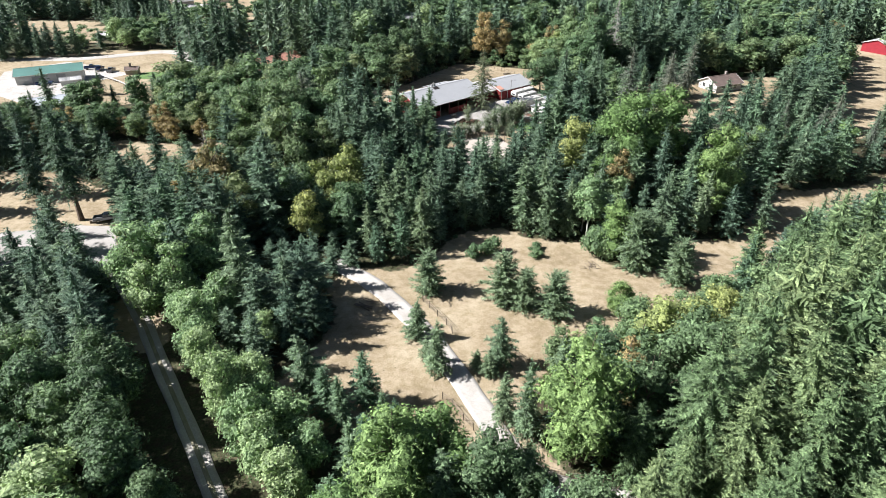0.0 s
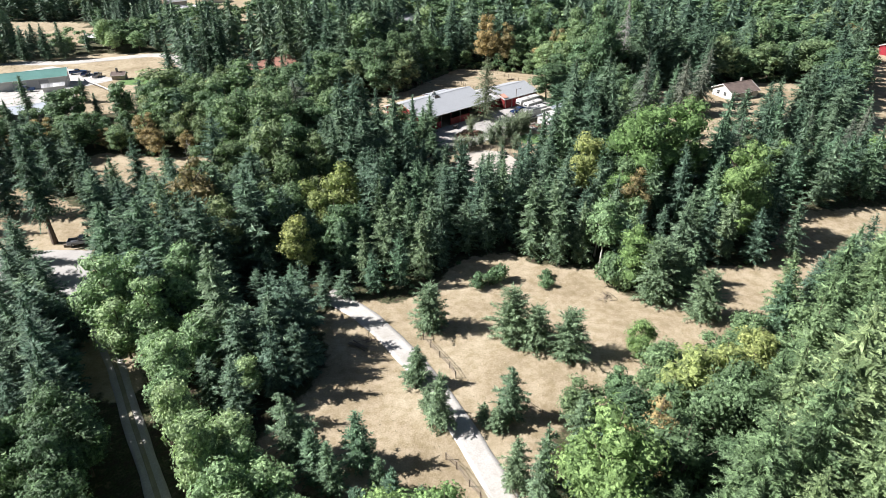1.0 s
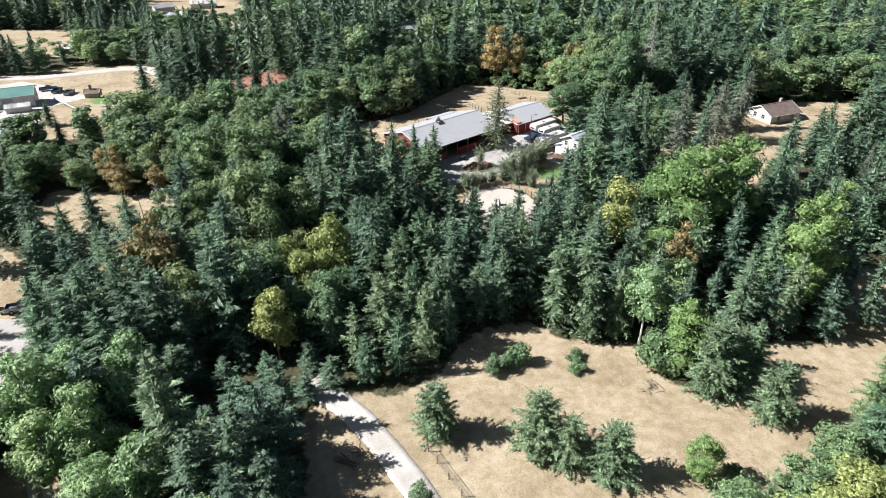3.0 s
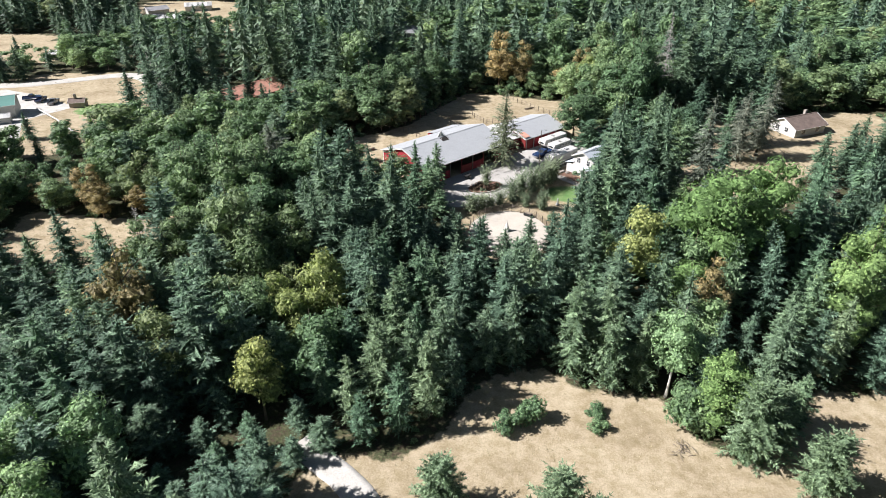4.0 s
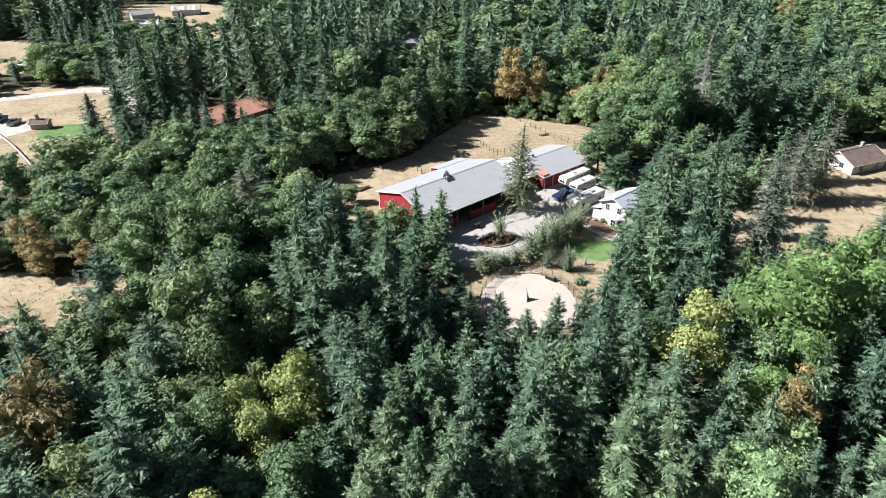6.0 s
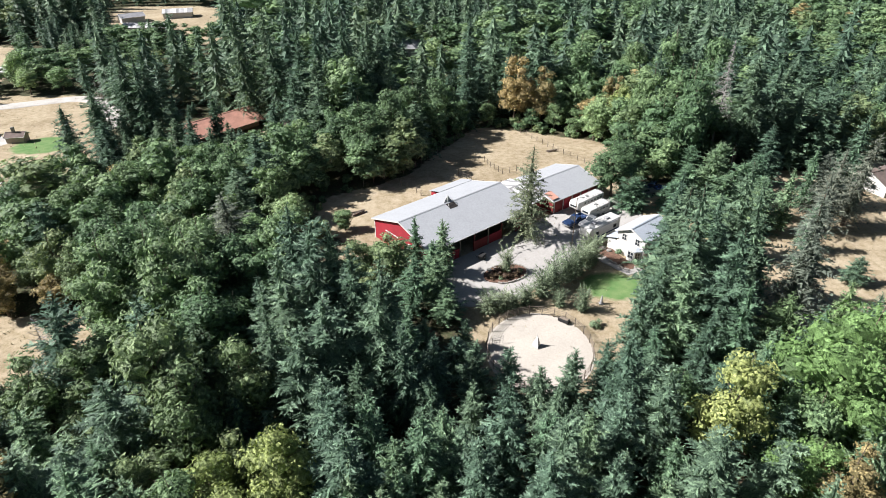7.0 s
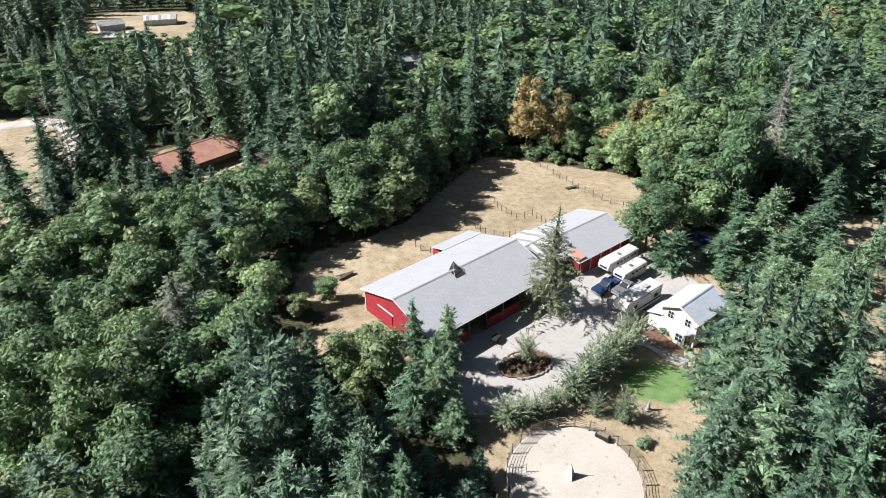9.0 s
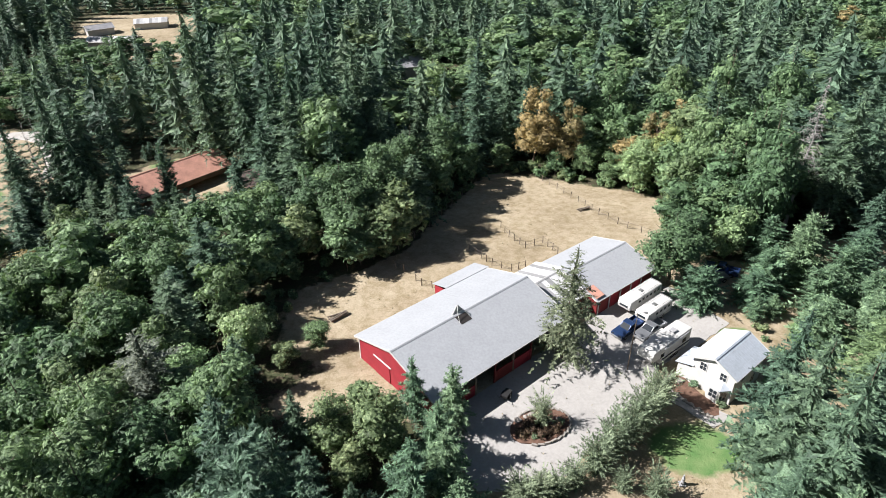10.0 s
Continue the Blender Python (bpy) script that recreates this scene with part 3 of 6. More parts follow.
# kind: name, category, label, height, crown radius, leaf colour, builder settings
FIR = dict(per=7, whorl=0.56, stations=6, flat=0.36, most=0.6, up=0.6, droop=0.4, ragged=0.22, power=0.75)
KINDS = {}
KINDS["fir"] = ("fir_tree", "fir tree", "young blue-green fir tree in a dense stand", 15, 2.9, "bluefir", FIR, 3)
KINDS["greenfir"] = ("fir_tree", "fir tree", "mid-green young fir tree in a dense stand", 15, 2.9, "fir", FIR, 3)
KINDS["olivefir"] = ("fir_tree", "fir tree", "olive-tinged fir tree with drooping sprays", 15, 2.7, "olivefir", dict(per=8, whorl=0.52, droop=0.6, ragged=0.28, stations=6, power=0.75), 2)
KINDS["pine"] = ("pine_tree", "pine tree", "broad bushy pine tree on the dry field", 11, 3.3, "olivefir", dict(per=13, whorl=0.42, power=0.55, up=0.8, droop=0.3, base=0.01, stations=8, flat=0.3, most=0.5), 2)
KINDS["bushfir"] = ("fir_tree", "fir tree", "dense dark green fir branched to the ground", 9, 3.0, "fir", dict(per=14, whorl=0.4, power=0.6, up=0.6, droop=0.35, base=0.01, stations=7, flat=0.28, most=0.5), 2)
KINDS["bigfir"] = ("tall_fir_tree", "fir tree", "tall old dark green fir tree", 28, 5.5, "darkfir", dict(per=8, whorl=0.82, droop=0.6, up=0.4, base=0.06, stations=7, flat=0.3, most=0.85, seg=0.5, blade=0.34), 3)
KINDS["oldfir"] = ("tall_fir_tree", "fir tree", "tall old fir with a bare lower trunk", 28, 4.4, "darkfir", dict(per=9, whorl=0.7, droop=0.7, base=0.26, stations=7, flat=0.3, most=0.8, power=0.6), 1)
KINDS["conefir"] = ("tall_fir_tree", "fir tree", "tall fir tree with yellowish tips and brown cones", 26, 5.0, "conefir", dict(per=11, whorl=0.6, droop=0.55, base=0.04, stations=13, flat=0.24, most=0.44, seg=0.32, power=0.7, ragged=0.3), 2)
KINDS["darkfir"] = ("tall_fir_tree", "fir tree", "tall broad green fir tree at the field edge", 26, 5.0, "conefir", dict(per=10, whorl=0.78, droop=0.5, base=0.03, stations=7, flat=0.3, most=0.75, seg=0.56, power=0.7, ragged=0.3, blade=0.34), 2)
KINDS["greyfir"] = ("tall_fir_tree", "fir tree", "thin grey-green dying fir tree", 24, 3.6, "greyfir", dict(per=9, whorl=0.6, droop=0.8, ragged=0.38, base=0.1, stations=7, flat=0.26, most=0.5, blade=0.2), 1)
KINDS["sparsefir"] = ("tall_fir_tree", "fir tree", "thin tall fir with a bare upper crown by the barn", 19, 4.9, "thinfir", dict(per=8, whorl=0.5, droop=0.5, up=0.45, ragged=0.32, base=0.05, stations=9, flat=0.22, most=0.5, power=0.85, seg=0.4, blade=0.26), 1)
KINDS["spire"] = ("cypress_tree", "cypress tree", "narrow dark evergreen spire beside the red roof", 14, 1.5, "darkfir", dict(per=8, whorl=0.35, up=1.2, droop=0.2, power=0.5), 1)
KINDS["maple"] = ("maple_tree", "maple tree", "mid-green broadleaf maple tree", 16, 4.4, "maple", dict(lobes=34, base=-0.02, count=1500, size=0.46), 3)
KINDS["darkmaple"] = ("maple_tree", "maple tree", "dark green broadleaf tree at the wood edge", 18, 4.4, "darkleaf", dict(lobes=34, base=-0.04, count=1700, size=0.46), 2)
KINDS["lime"] = ("alder_tree", "alder tree", "pale lime-green alder tree", 13, 3.4, "lime", dict(lobes=36, base=-0.04, count=1700, size=0.4), 2)
KINDS["bright"] = ("maple_tree", "maple tree", "sunlit bright green bigleaf maple tree", 20, 5.4, "bright", dict(lobes=40, base=-0.1, count=2600, size=0.42), 2)
KINDS["poplar"] = ("poplar_tree", "poplar tree", "pale green poplar tree beside the lane", 14, 3.6, "lime", dict(lobes=40, base=-0.05), 2)
KINDS["olive"] = ("alder_tree", "alder tree", "dull olive-green tree turning brown", 16, 4.2, "olive", dict(lobes=30, base=0.0, count=1500, size=0.46), 2)
KINDS["yellow"] = ("maple_tree", "maple tree", "yellow-green maple tree in early autumn", 15, 3.8, "yellow", dict(lobes=28, base=0.0, count=1500, size=0.42), 2)
KINDS["orange"] = ("maple_tree", "maple tree", "orange-brown maple tree in autumn colour", 17, 4.0, "orange", dict(lobes=30, count=1500, base=-0.08), 2)
KINDS["birch"] = ("birch_tree", "birch tree", "slender pale-barked birch tree with thin leaves", 14, 3.4, "lime", dict(lobes=30, count=1300, size=0.34, base=0.12), 1)
KINDS["hedge"] = ("shrub", "shrub", "tall feathery clipped evergreen shrub", 3.2, 1.5, "hedgefir", dict(per=20, whorl=0.22, up=1.6, droop=0.2, power=0.32, base=0.01, stations=6, flat=0.12, most=0.12, seg=0.24, blade=0.26), 2)
KINDS["shrub"] = ("shrub", "shrub", "rounded dark green evergreen shrub", 2.4, 1.3, "olivefir", dict(lobes=9, count=420, size=0.26, base=-0.35), 2)
KINDS["brownshrub"] = ("shrub", "shrub", "small brown-leaved shrub in the island bed", 1.6, 1.2, "brownleaf", dict(lobes=9, count=420, size=0.22, base=-0.35), 2)
KINDS["greenshrub"] = ("shrub", "shrub", "leafy green shrub in the dry grass", 3.0, 1.8, "maple", dict(lobes=10, count=600, size=0.28, base=-0.3), 2)
CONIFERS = ("oldfir", "darkfir", "bushfir", "fir", "greenfir", "olivefir", "pine", "bigfir", "conefir", "greyfir", "sparsefir", "spire", "hedge")
made = {}
rng = np.random.default_rng(11)


def grow(kind, i, detail=1.0):
    """Crown arrays of one variant of a kind."""
    name, cat, label, H, R, leaf, opt, variants = KINDS[kind]
    g = np.random.default_rng(100 * sorted(KINDS).index(kind) + i)
    if kind in CONIFERS:
        o = dict(opt)
        if detail < 1:
            wh, per, st, seg, most = (1.0, 7, 4, 0.85, 0.9) if detail > 0.3 else (2.0, 5, 2, 1.2, 1.3) if detail > 0.1 else (2.5, 5, 1, 1.8, 1.7)
            o.update(whorl=wh, per=per, stations=st, seg=seg, most=most, flat=0.42, blade=0.45, power=0.72)
        V, F = needles(H, R, g, **o)
        if kind == "hedge":
            A, B = tiers(H * 0.94, R * 0.8, g, 9, 8, 0.02, 0.4)
            return np.concatenate([V, A]), np.concatenate([F, B + len(V)])
        thin = 0.25 if kind == "sparsefir" else 0.45 if kind == "greyfir" else 0.62
        lv, n = (int(H * 0.8), 6) if detail > 0.3 else (int(H * 0.55), 5) if detail > 0.1 else (int(H * 0.4), 4)
        A, B = tiers(H * 0.97, R * (thin if detail > 0.3 else 0.75), g, lv, n, o.get("base", 0.08), o.get("power", 0.85))
        return np.concatenate([V, A]), np.concatenate([F, B + len(V)])
    o = dict(opt)
    n = o.get("count", 1900)
    if detail < 1:
        many, size = (0.62, 0.62) if detail > 0.3 else (0.23, 0.9) if detail > 0.1 else (0.09, 1.45)
        o.update(lobes=22 if detail > 0.3 else 12 if detail > 0.1 else 8, count=int(n * many), size=size)
    else:
        o.update(count=int(n * 1.2), size=o.get("size", 0.42) * 0.88)
    return leaves(H, R, g, **o)


def plant(kind, x, y, h, width=None, tilt=2.0, label="", z=None):
    """One tree or shrub of its own: an empty at its foot with trunk and crown."""
    name, cat, lab, H, R, leaf, opt, variants = KINDS[kind]
    i = int(rng.integers(variants))
    s = h / H
    w = (width / R) if width else (1.0 if kind not in ("fir", "greenfir", "olivefir") else (1.32 if x < -18 and y > 66 else 1.08) * (0.85 + 0.3 * rng.random())) * s ** (0.8 if kind in CONIFERS else 0.55) * (0.9 + 0.2 * rng.random())
    m = Matrix.LocRotScale((x, y, (gz(x, y) if z is None else z) - 0.05), Euler((radians(rng.normal(0, tilt)), radians(rng.normal(0, tilt)), rng.random() * 6.28)), (w, w, s))
    if (kind, i) in made:
        ob = copy_thing(made[kind, i], m)
        ob.scale = (w, w, s)
    else:
        ob = new(name)
        tagged(ob, lab, cat, "trees" if "tree" in name else "shrubs")
        g = np.random.default_rng(7 + i)
        pale = kind == "birch"
        if "shrub" not in name:
            lean = 0.0
            part("trunk", stem(H, H * (0.02 if kind == "oldfir" else 0.011 if kind in CONIFERS else 0.014), g, 0 if kind in CONIFERS else 5, R, lean), PALE_BARK if pale else BARK, ob)
        V, F = grow(kind, i)
        obj("crown", mesh_from("crown", V, F, LEAF[leaf]), ob)
        ob.matrix_basis = m
        made[kind, i] = ob
    if label:
        ob["label"] = label
    return ob


TREES = []


def stand(kind, rows, width=None, exact=False):
    """Trees of one kind: x, y and the height of the tip above sea of the field."""
    for x, y, top in rows:
        h = max(1.5, top + (0.0 if exact else 0.7 if kind in CONIFERS or "shrub" in kind else 1.6) - gz(x, y))
        TREES.append((kind, x, y, h))
        plant(kind, x, y, h, width)


# the lane's west side and the stand along it
stand("fir", [(-78, 103, 11), (-84, 110, 8), (-61.6, 71.3, 10), (-55.5, 66, 10), (-70, 86, 11), (-57, 76.5, 10.5), (-50.5, 67.5, 9), (-64, 80, 11), (-66, 91, 11), (-60, 85, 8)])
stand("maple", [(-53, 57.5, 13), (-47.5, 52.5, 12), (-58, 61, 13), (-52, 47, 12), (-49.5, 60, 10)], None, True)
stand("lime", [(-43, 41.5, 11), (-40, 36.5, 10)], 4.2, True)
stand("darkmaple", [(-40.5, 50.5, 13), (-44, 56, 13.5), (-47.5, 61.5, 13), (-56, 51, 12), (-62, 58, 12), (-36.5, 45, 12)], 3.6, True)
stand("fir", [(-51, 67, 14), (-54.5, 72, 14.5), (-59, 78, 13), (-50, 64, 13), (-56, 75, 13), (-63, 84, 11.5), (-53, 62.5, 10.5), (-58, 69, 11), (-63, 74, 12), (-68, 81, 12), (-71, 92, 12), (-75, 97, 11)], None, True)
stand("oldfir", [(-82, 117.6, 24)], 4.0)
stand("bigfir", [(-120.6, 202.7, 9), (-87, 139.4, 16.5), (-98, 128, 18), (-106, 120, 16), (-112, 132, 16)])
stand("poplar", [(-53.8, 88.2, 15)], 4.6, True)
stand("poplar", [(-49.5, 82.5, 10)], 3.4, True)
stand("lime", [(-38.5, 73.5, 11.5), (-28, 57, 13.5), (-20.5, 48.5, 11), (-33.5, 65, 11), (-24, 52, 11.5), (-42.5, 78.5, 8), (-29.5, 62, 9), (-17, 45, 9), (-23.5, 57.5, 9), (-36.5, 69, 9)], 2.9, True)
stand("fir", [(-67.5, 120.9, 10.6), (-58.7, 118.5, 12.8), (-52.4, 116.2, 10.7), (-42.6, 119.7, 14), (-41.2, 134.4, 12.7), (-30.7, 109.7, 14.5), (-36, 109.3, 15.7), (-27.8, 87.6, 10.5), (-23.5, 92.3, 10), (-24.5, 86, 11.5), (-25.5, 80, 11.5), (-24.5, 75, 10), (-28, 69, 10), (-37.4, 110.4, 18.2), (-48.4, 109.5, 14.6), (-19, 131.8, 13.8), (-25.1, 148.7, 25.3), (-18, 126.7, 16.5), (-15, 122, 16)])
stand("olivefir", [(-32.8, 82.4, 18.9), (-15.4, 119.4, 12.5), (-8.5, 111.5, 12), (-12, 117, 13), (16.6, 118, 11.7), (20.1, 112.6, 11.7), (15.2, 116.1, 14.7), (19.9, 115, 15), (-13, 110.5, 11), (46.7, 119.3, 11.5)])
stand("bigfir", [(-187, 262, 13), (-181, 267, 12), (-172, 268, 14), (-166, 270, 12), (-193, 260, 13), (-199, 264, 15), (-176, 273, 11)], 3.6, True)
stand("lime", [(-156, 286, 13), (-150, 281, 9), (-141, 285, 8)], 3.6, True)
# field
stand("olivefir", [(-18.8, 64, 10.2), (-4.6, 78.5, 5.6), (-1.3, 70, 8), (8.6, 71.7, 8), (5.2, 71, 2), (11.3, 57.3, 11.2), (8.8, 60.5, 6.5), (37.6, 105.4, 8.5), (-2.6, 72.5, 3.5), (6.8, 69.5, 3)], None, True)
stand("greenfir", [(-10.7, 62.5, 8), (-13.2, 58.5, 7.4), (-15.5, 60.5, 7), (-8, 59, 4.5), (-6, 57.5, 4.5)], None, True)
stand("pine", [(-3.3, 91.8, 7), (10.2, 88.9, 8), (13.2, 87.6, 6.2), (18.3, 85.6, 6.8), (36.2, 100.8, 10.4), (42.5, 96.2, 7.6), (39.6, 103, 8)], None, True)
stand("bright", [(-4.6, 44.5, 15.5), (17, 52.8, 20)], 5.4, True)
stand("darkmaple", [(6.3, 44.5, 13.8), (10, 45.5, 11), (28.5, 62.2, 10.5)], 3.6, True)
stand("bright", [(56.5, 122, 20.5), (38.6, 134.4, 24), (48.5, 138, 24), (33, 106.5, 9.5)])
stand("bright", [(29.2, 85.2, 6.4)], 2.3, True)
stand("yellow", [(32, 71, 13.4)], 4.8, True)
stand("yellow", [(38, 74.5, 11), (43, 79, 9.5)], 3.6, True)
stand("yellow", [(-22, 122.6, 14.8), (-27.2, 117.7, 9.8), (27.2, 132.8, 17.1)])
stand("orange", [(24, 60.3, 12.4), (-49.5, 116, 20.6), (-80.7, 162, 11.5), (36.6, 124, 14), (9.3, 251, 22), (16.5, 250, 18.5), (36, 247, 17), (-77, 158, 9)])
stand("maple", [(-87.9, 159.9, 8.4), (-75.8, 178.4, 15), (-62.5, 165.5, 16.5), (-63.8, 186, 12), (-82.6, 176.5, 17), (-48.2, 151.5, 21.6), (-51.2, 176.9, 17.5), (-51.2, 193.3, 15.9), (-69.9, 188.7, 15.3), (-26.6, 183.4, 7.3), (-42.4, 154, 20.2), (-33.6, 155.2, 16.3)])
stand("conefir", [(30.1, 50.1, 13.3), (35.8, 44.3, 12.7), (33, 46, 19), (27.5, 45, 12)])
stand("bigfir", [(28, 161.5, 24.5), (27, 153.5, 28), (31.5, 148.5, 25)], 5.6)
stand("conefir", [(30.6, 49.7, 23), (36.1, 51.1, 26.5), (40.3, 47.5, 25), (38.6, 43.2, 20.6), (44, 44, 23), (48, 50, 25), (36, 40, 15), (43, 38, 18)])
stand("darkfir", [(39.8, 56.6, 29), (46, 55, 27), (45, 62, 25), (52, 64, 26), (52, 57, 26), (58, 68, 24), (60, 60, 27), (65, 72, 25), (40, 62, 19), (51, 72, 20), (58, 78, 20), (66, 82, 21), (72, 78, 24)])
stand("fir", [(-2.5, 115, 11.2), (2.6, 116.1, 10), (6.6, 117, 12.6), (-4.5, 113.8, 12.6), (1, 127.7, 17.2), (6.6, 123.9, 16.5), (5.1, 120.5, 14.8), (15.6, 138, 16.2), (20, 133.5, 15.4), (22.1, 123.7, 15.5), (28.5, 124, 14.5), (31.7, 109.2, 9.5), (43.2, 113.6, 12.1), (46, 125.3, 16.6), (47.1, 131.3, 15.5), (58, 114.4, 9.3), (66.5, 117.8, 10.3), (38, 105, 7)])
stand("fir", [(2, 139.5, 12.5), (6, 138.5, 11), (10, 139.5, 12), (14.5, 140.2, 13), (-2, 141, 12), (18.5, 143, 11), (-4.5, 146, 9)], 2.6, True)
stand("fir", [(60.6, 168.5, 9), (53.5, 172, 12), (57.5, 179, 14), (50, 164, 13)], 2.4, True)
stand("birch", [(28, 111.3, 14.5)], None, True)
stand("greenshrub", [(29, 107, 5.2), (32.2, 105.6, 5.6)], 3.4, True)
stand("greenshrub", [(8.2, 106.5, 2.2), (17.2, 105, -0.6), (5, 104.5, 1), (33.5, 85.5, 1), (17.5, 107.6, -0.4)])
# round the homestead
stand("bigfir", [(-14.3, 139.4, 25.8), (-16.8, 146.2, 22.5), (-27.8, 154, 24), (36.4, 162.6, 28), (27.5, 165.5, 24)])
stand("greyfir", [(44.5, 155.7, 29)], 4.8, True)
stand("greyfir", [(63, 186, 21), (69, 189, 23)], 3.8, True)
stand("bigfir", [(72, 197.5, 24), (61, 207, 18)], 3.8, True)
stand("greyfir", [(-42.3, 168.3, 18)], 5.4)
stand("greyfir", [(66, 195, 16)], 4.0)
stand("darkfir", [(38, 145, 17), (44.5, 176, 17)], 3.8)
stand("greenfir", [(-7.3, 168.6, 14.4), (-11.8, 169.8, 13.8)], 2.1)
stand("greenfir", [(-9, 163.5, 13.5), (-8, 160, 13), (-11.5, 158, 14), (-6.5, 157, 9)], 2.7, True)
stand("bigfir", [(38.5, 158.5, 27)], 4.2, True)
stand("bushfir", [(46.5, 200.5, 13.6), (51.5, 196.5, 12.6), (44, 206, 12), (56, 201, 12.5), (49, 205, 13.4), (41.5, 198.5, 11), (47, 192.5, 12), (53, 191, 12), (44, 186.5, 10), (50, 185.5, 12), (38, 195.5, 8.5)], 3.4)
stand("sparsefir", [(7.5, 181.9, 22.3)], None, True)
stand("greenfir", [(55.5, 186.2, 16), (63.4, 194.7, 16.4), (36.6, 190.8, 7.6), (39.4, 191.5, 7.5)])
stand("olive", [(-34.8, 129.7, 16), (-39.5, 133.5, 19.8), (-54.1, 177.8, 15.8), (-49.2, 165.6, 16.1), (-15.2, 164.5, 12.7)])
stand("lime", [(-36, 180.2, 12.3), (29.5, 237.7, 11), (-15, 278, 18.9), (37.9, 239.7, 14.8), (-40, 172, 12)])
stand("darkmaple", [(26.8, 200.2, 17)], 4.6, True)
stand("bigfir", [(90, 246, 20), (104, 245, 19)], 4.2, True)
stand("maple", [(98, 249, 14), (84, 240, 14), (109, 236, 15)], 4.2, True)
stand("maple", [(44.3, 213, 29), (40.5, 219, 20), (41, 228, 26), (47, 226, 27)], 5.6, True)
stand("oldfir", [(57.5, 216.8, 30)], 4.6, True)
stand("lime", [(30.5, 240.4, 14.4)], 4.2, True)
stand("yellow", [(36.5, 241, 17)], 4.0, True)
stand("darkmaple", [(-21, 217, 21), (-27, 209.1, 21), (-33.9, 214, 16.3), (31, 205, 14), (-17, 227, 20), (-13, 236, 17)])
stand("bigfir", [(-30.3, 234.3, 29.4), (-40.2, 236.3, 26), (-84.4, 300, 24), (-66, 275, 24), (-34.9, 237.6, 33), (-27.7, 244.4, 27), (-4, 256.4, 24.6), (4.2, 268.4, 21.4), (-50, 255, 27), (-44, 247, 25), (-149.5, 311, 17.6), (-132.3, 301, 21.3)])
stand("spire", [(-67, 229.2, 15.5)])
stand("bigfir", [(-66.7, 256, 37), (-41.3, 241, 32), (-29.4, 243, 31.6), (-88, 229, 30), (-83, 226, 26), (-4.2, 283, 25), (3.6, 284, 25), (66, 222, 30), (-62, 262, 31), (-36, 250, 33), (-56, 252, 27), (-24, 236, 24), (111, 249, 24), (-96, 229, 22)], None, True)
stand("maple", [(107.7, 246, 21), (45, 225.6, 24), (27.7, 262.5, 23.4), (52.8, 257.9, 26.8), (25.3, 290, 16), (45.6, 272, 21.3), (62.8, 250.9, 28), (20, 246, 9), (14, 247, 7), (2, 250, 7), (26, 243, 8)])
stand("bushfir", [(29.8, 194.6, 10.8)], 3.5, True)

# filling woods between the trees above, at the heights of their neighbours
known = np.array([(x, y, h) for _, x, y, h in TREES])
kinds_known = [k for k, *_ in TREES]


LANE = [(-18, 34), (-32.2, 54.3), (-44.3, 71), (-54.5, 85), (-67, 100)]


def scatter(y0, y1, gap, tries, seed, taken=None):
    """Sites for further trees in view, outside the clearings, at least gap metres apart."""
    g = np.random.default_rng(seed)
    half = lambda y: (0.86 * (y + 3) + 31.6) * 0.715 + 9
    pts = [] if taken is None else list(taken)
    cell = {}
    for p in pts:
        cell.setdefault((int(p[0] // 8), int(p[1] // 8)), []).append(p)
    out = []
    ys = g.uniform(y0, y1, tries)
    xs = g.uniform(-1, 1, tries) * half(ys)
    bad = is_clear(xs, ys)
    for (ax, ay), (bx, by) in zip(LANE, LANE[1:]):
        f = np.clip(((xs - ax) * (bx - ax) + (ys - ay) * (by - ay)) / ((bx - ax) ** 2 + (by - ay) ** 2), 0, 1)
        bad |= np.hypot(xs - ax - f * (bx - ax), ys - ay - f * (by - ay)) < 5.2
    for poly_shift in ((1.3, 0), (-1.3, 0), (0, 1.3), (0, -1.3)):
        bad |= is_clear(xs + poly_shift[0], ys + poly_shift[1])
    for x, y in zip(xs[~bad], ys[~bad]):
        c = (int(x // 8), int(y // 8))
        near = [p for i in (-1, 0, 1) for j in (-1, 0, 1) for p in cell.get((c[0] + i, c[1] + j), ())]
        if all((p[0] - x) ** 2 + (p[1] - y) ** 2 > gap * gap for p in near):
            out.append((x, y))
            cell.setdefault(c, []).append((x, y))
    return out


def neighbour(x, y, g):
    d = (known[:, 0] - x) ** 2 + (known[:, 1] - y) ** 2
    near = np.argsort(d)[:4]
    w = 1 / (d[near] + 4)
    k = kinds_known[int(g.choice(near, p=w / w.sum()))]
    return k, float((known[near, 2] * w).sum() / w.sum())


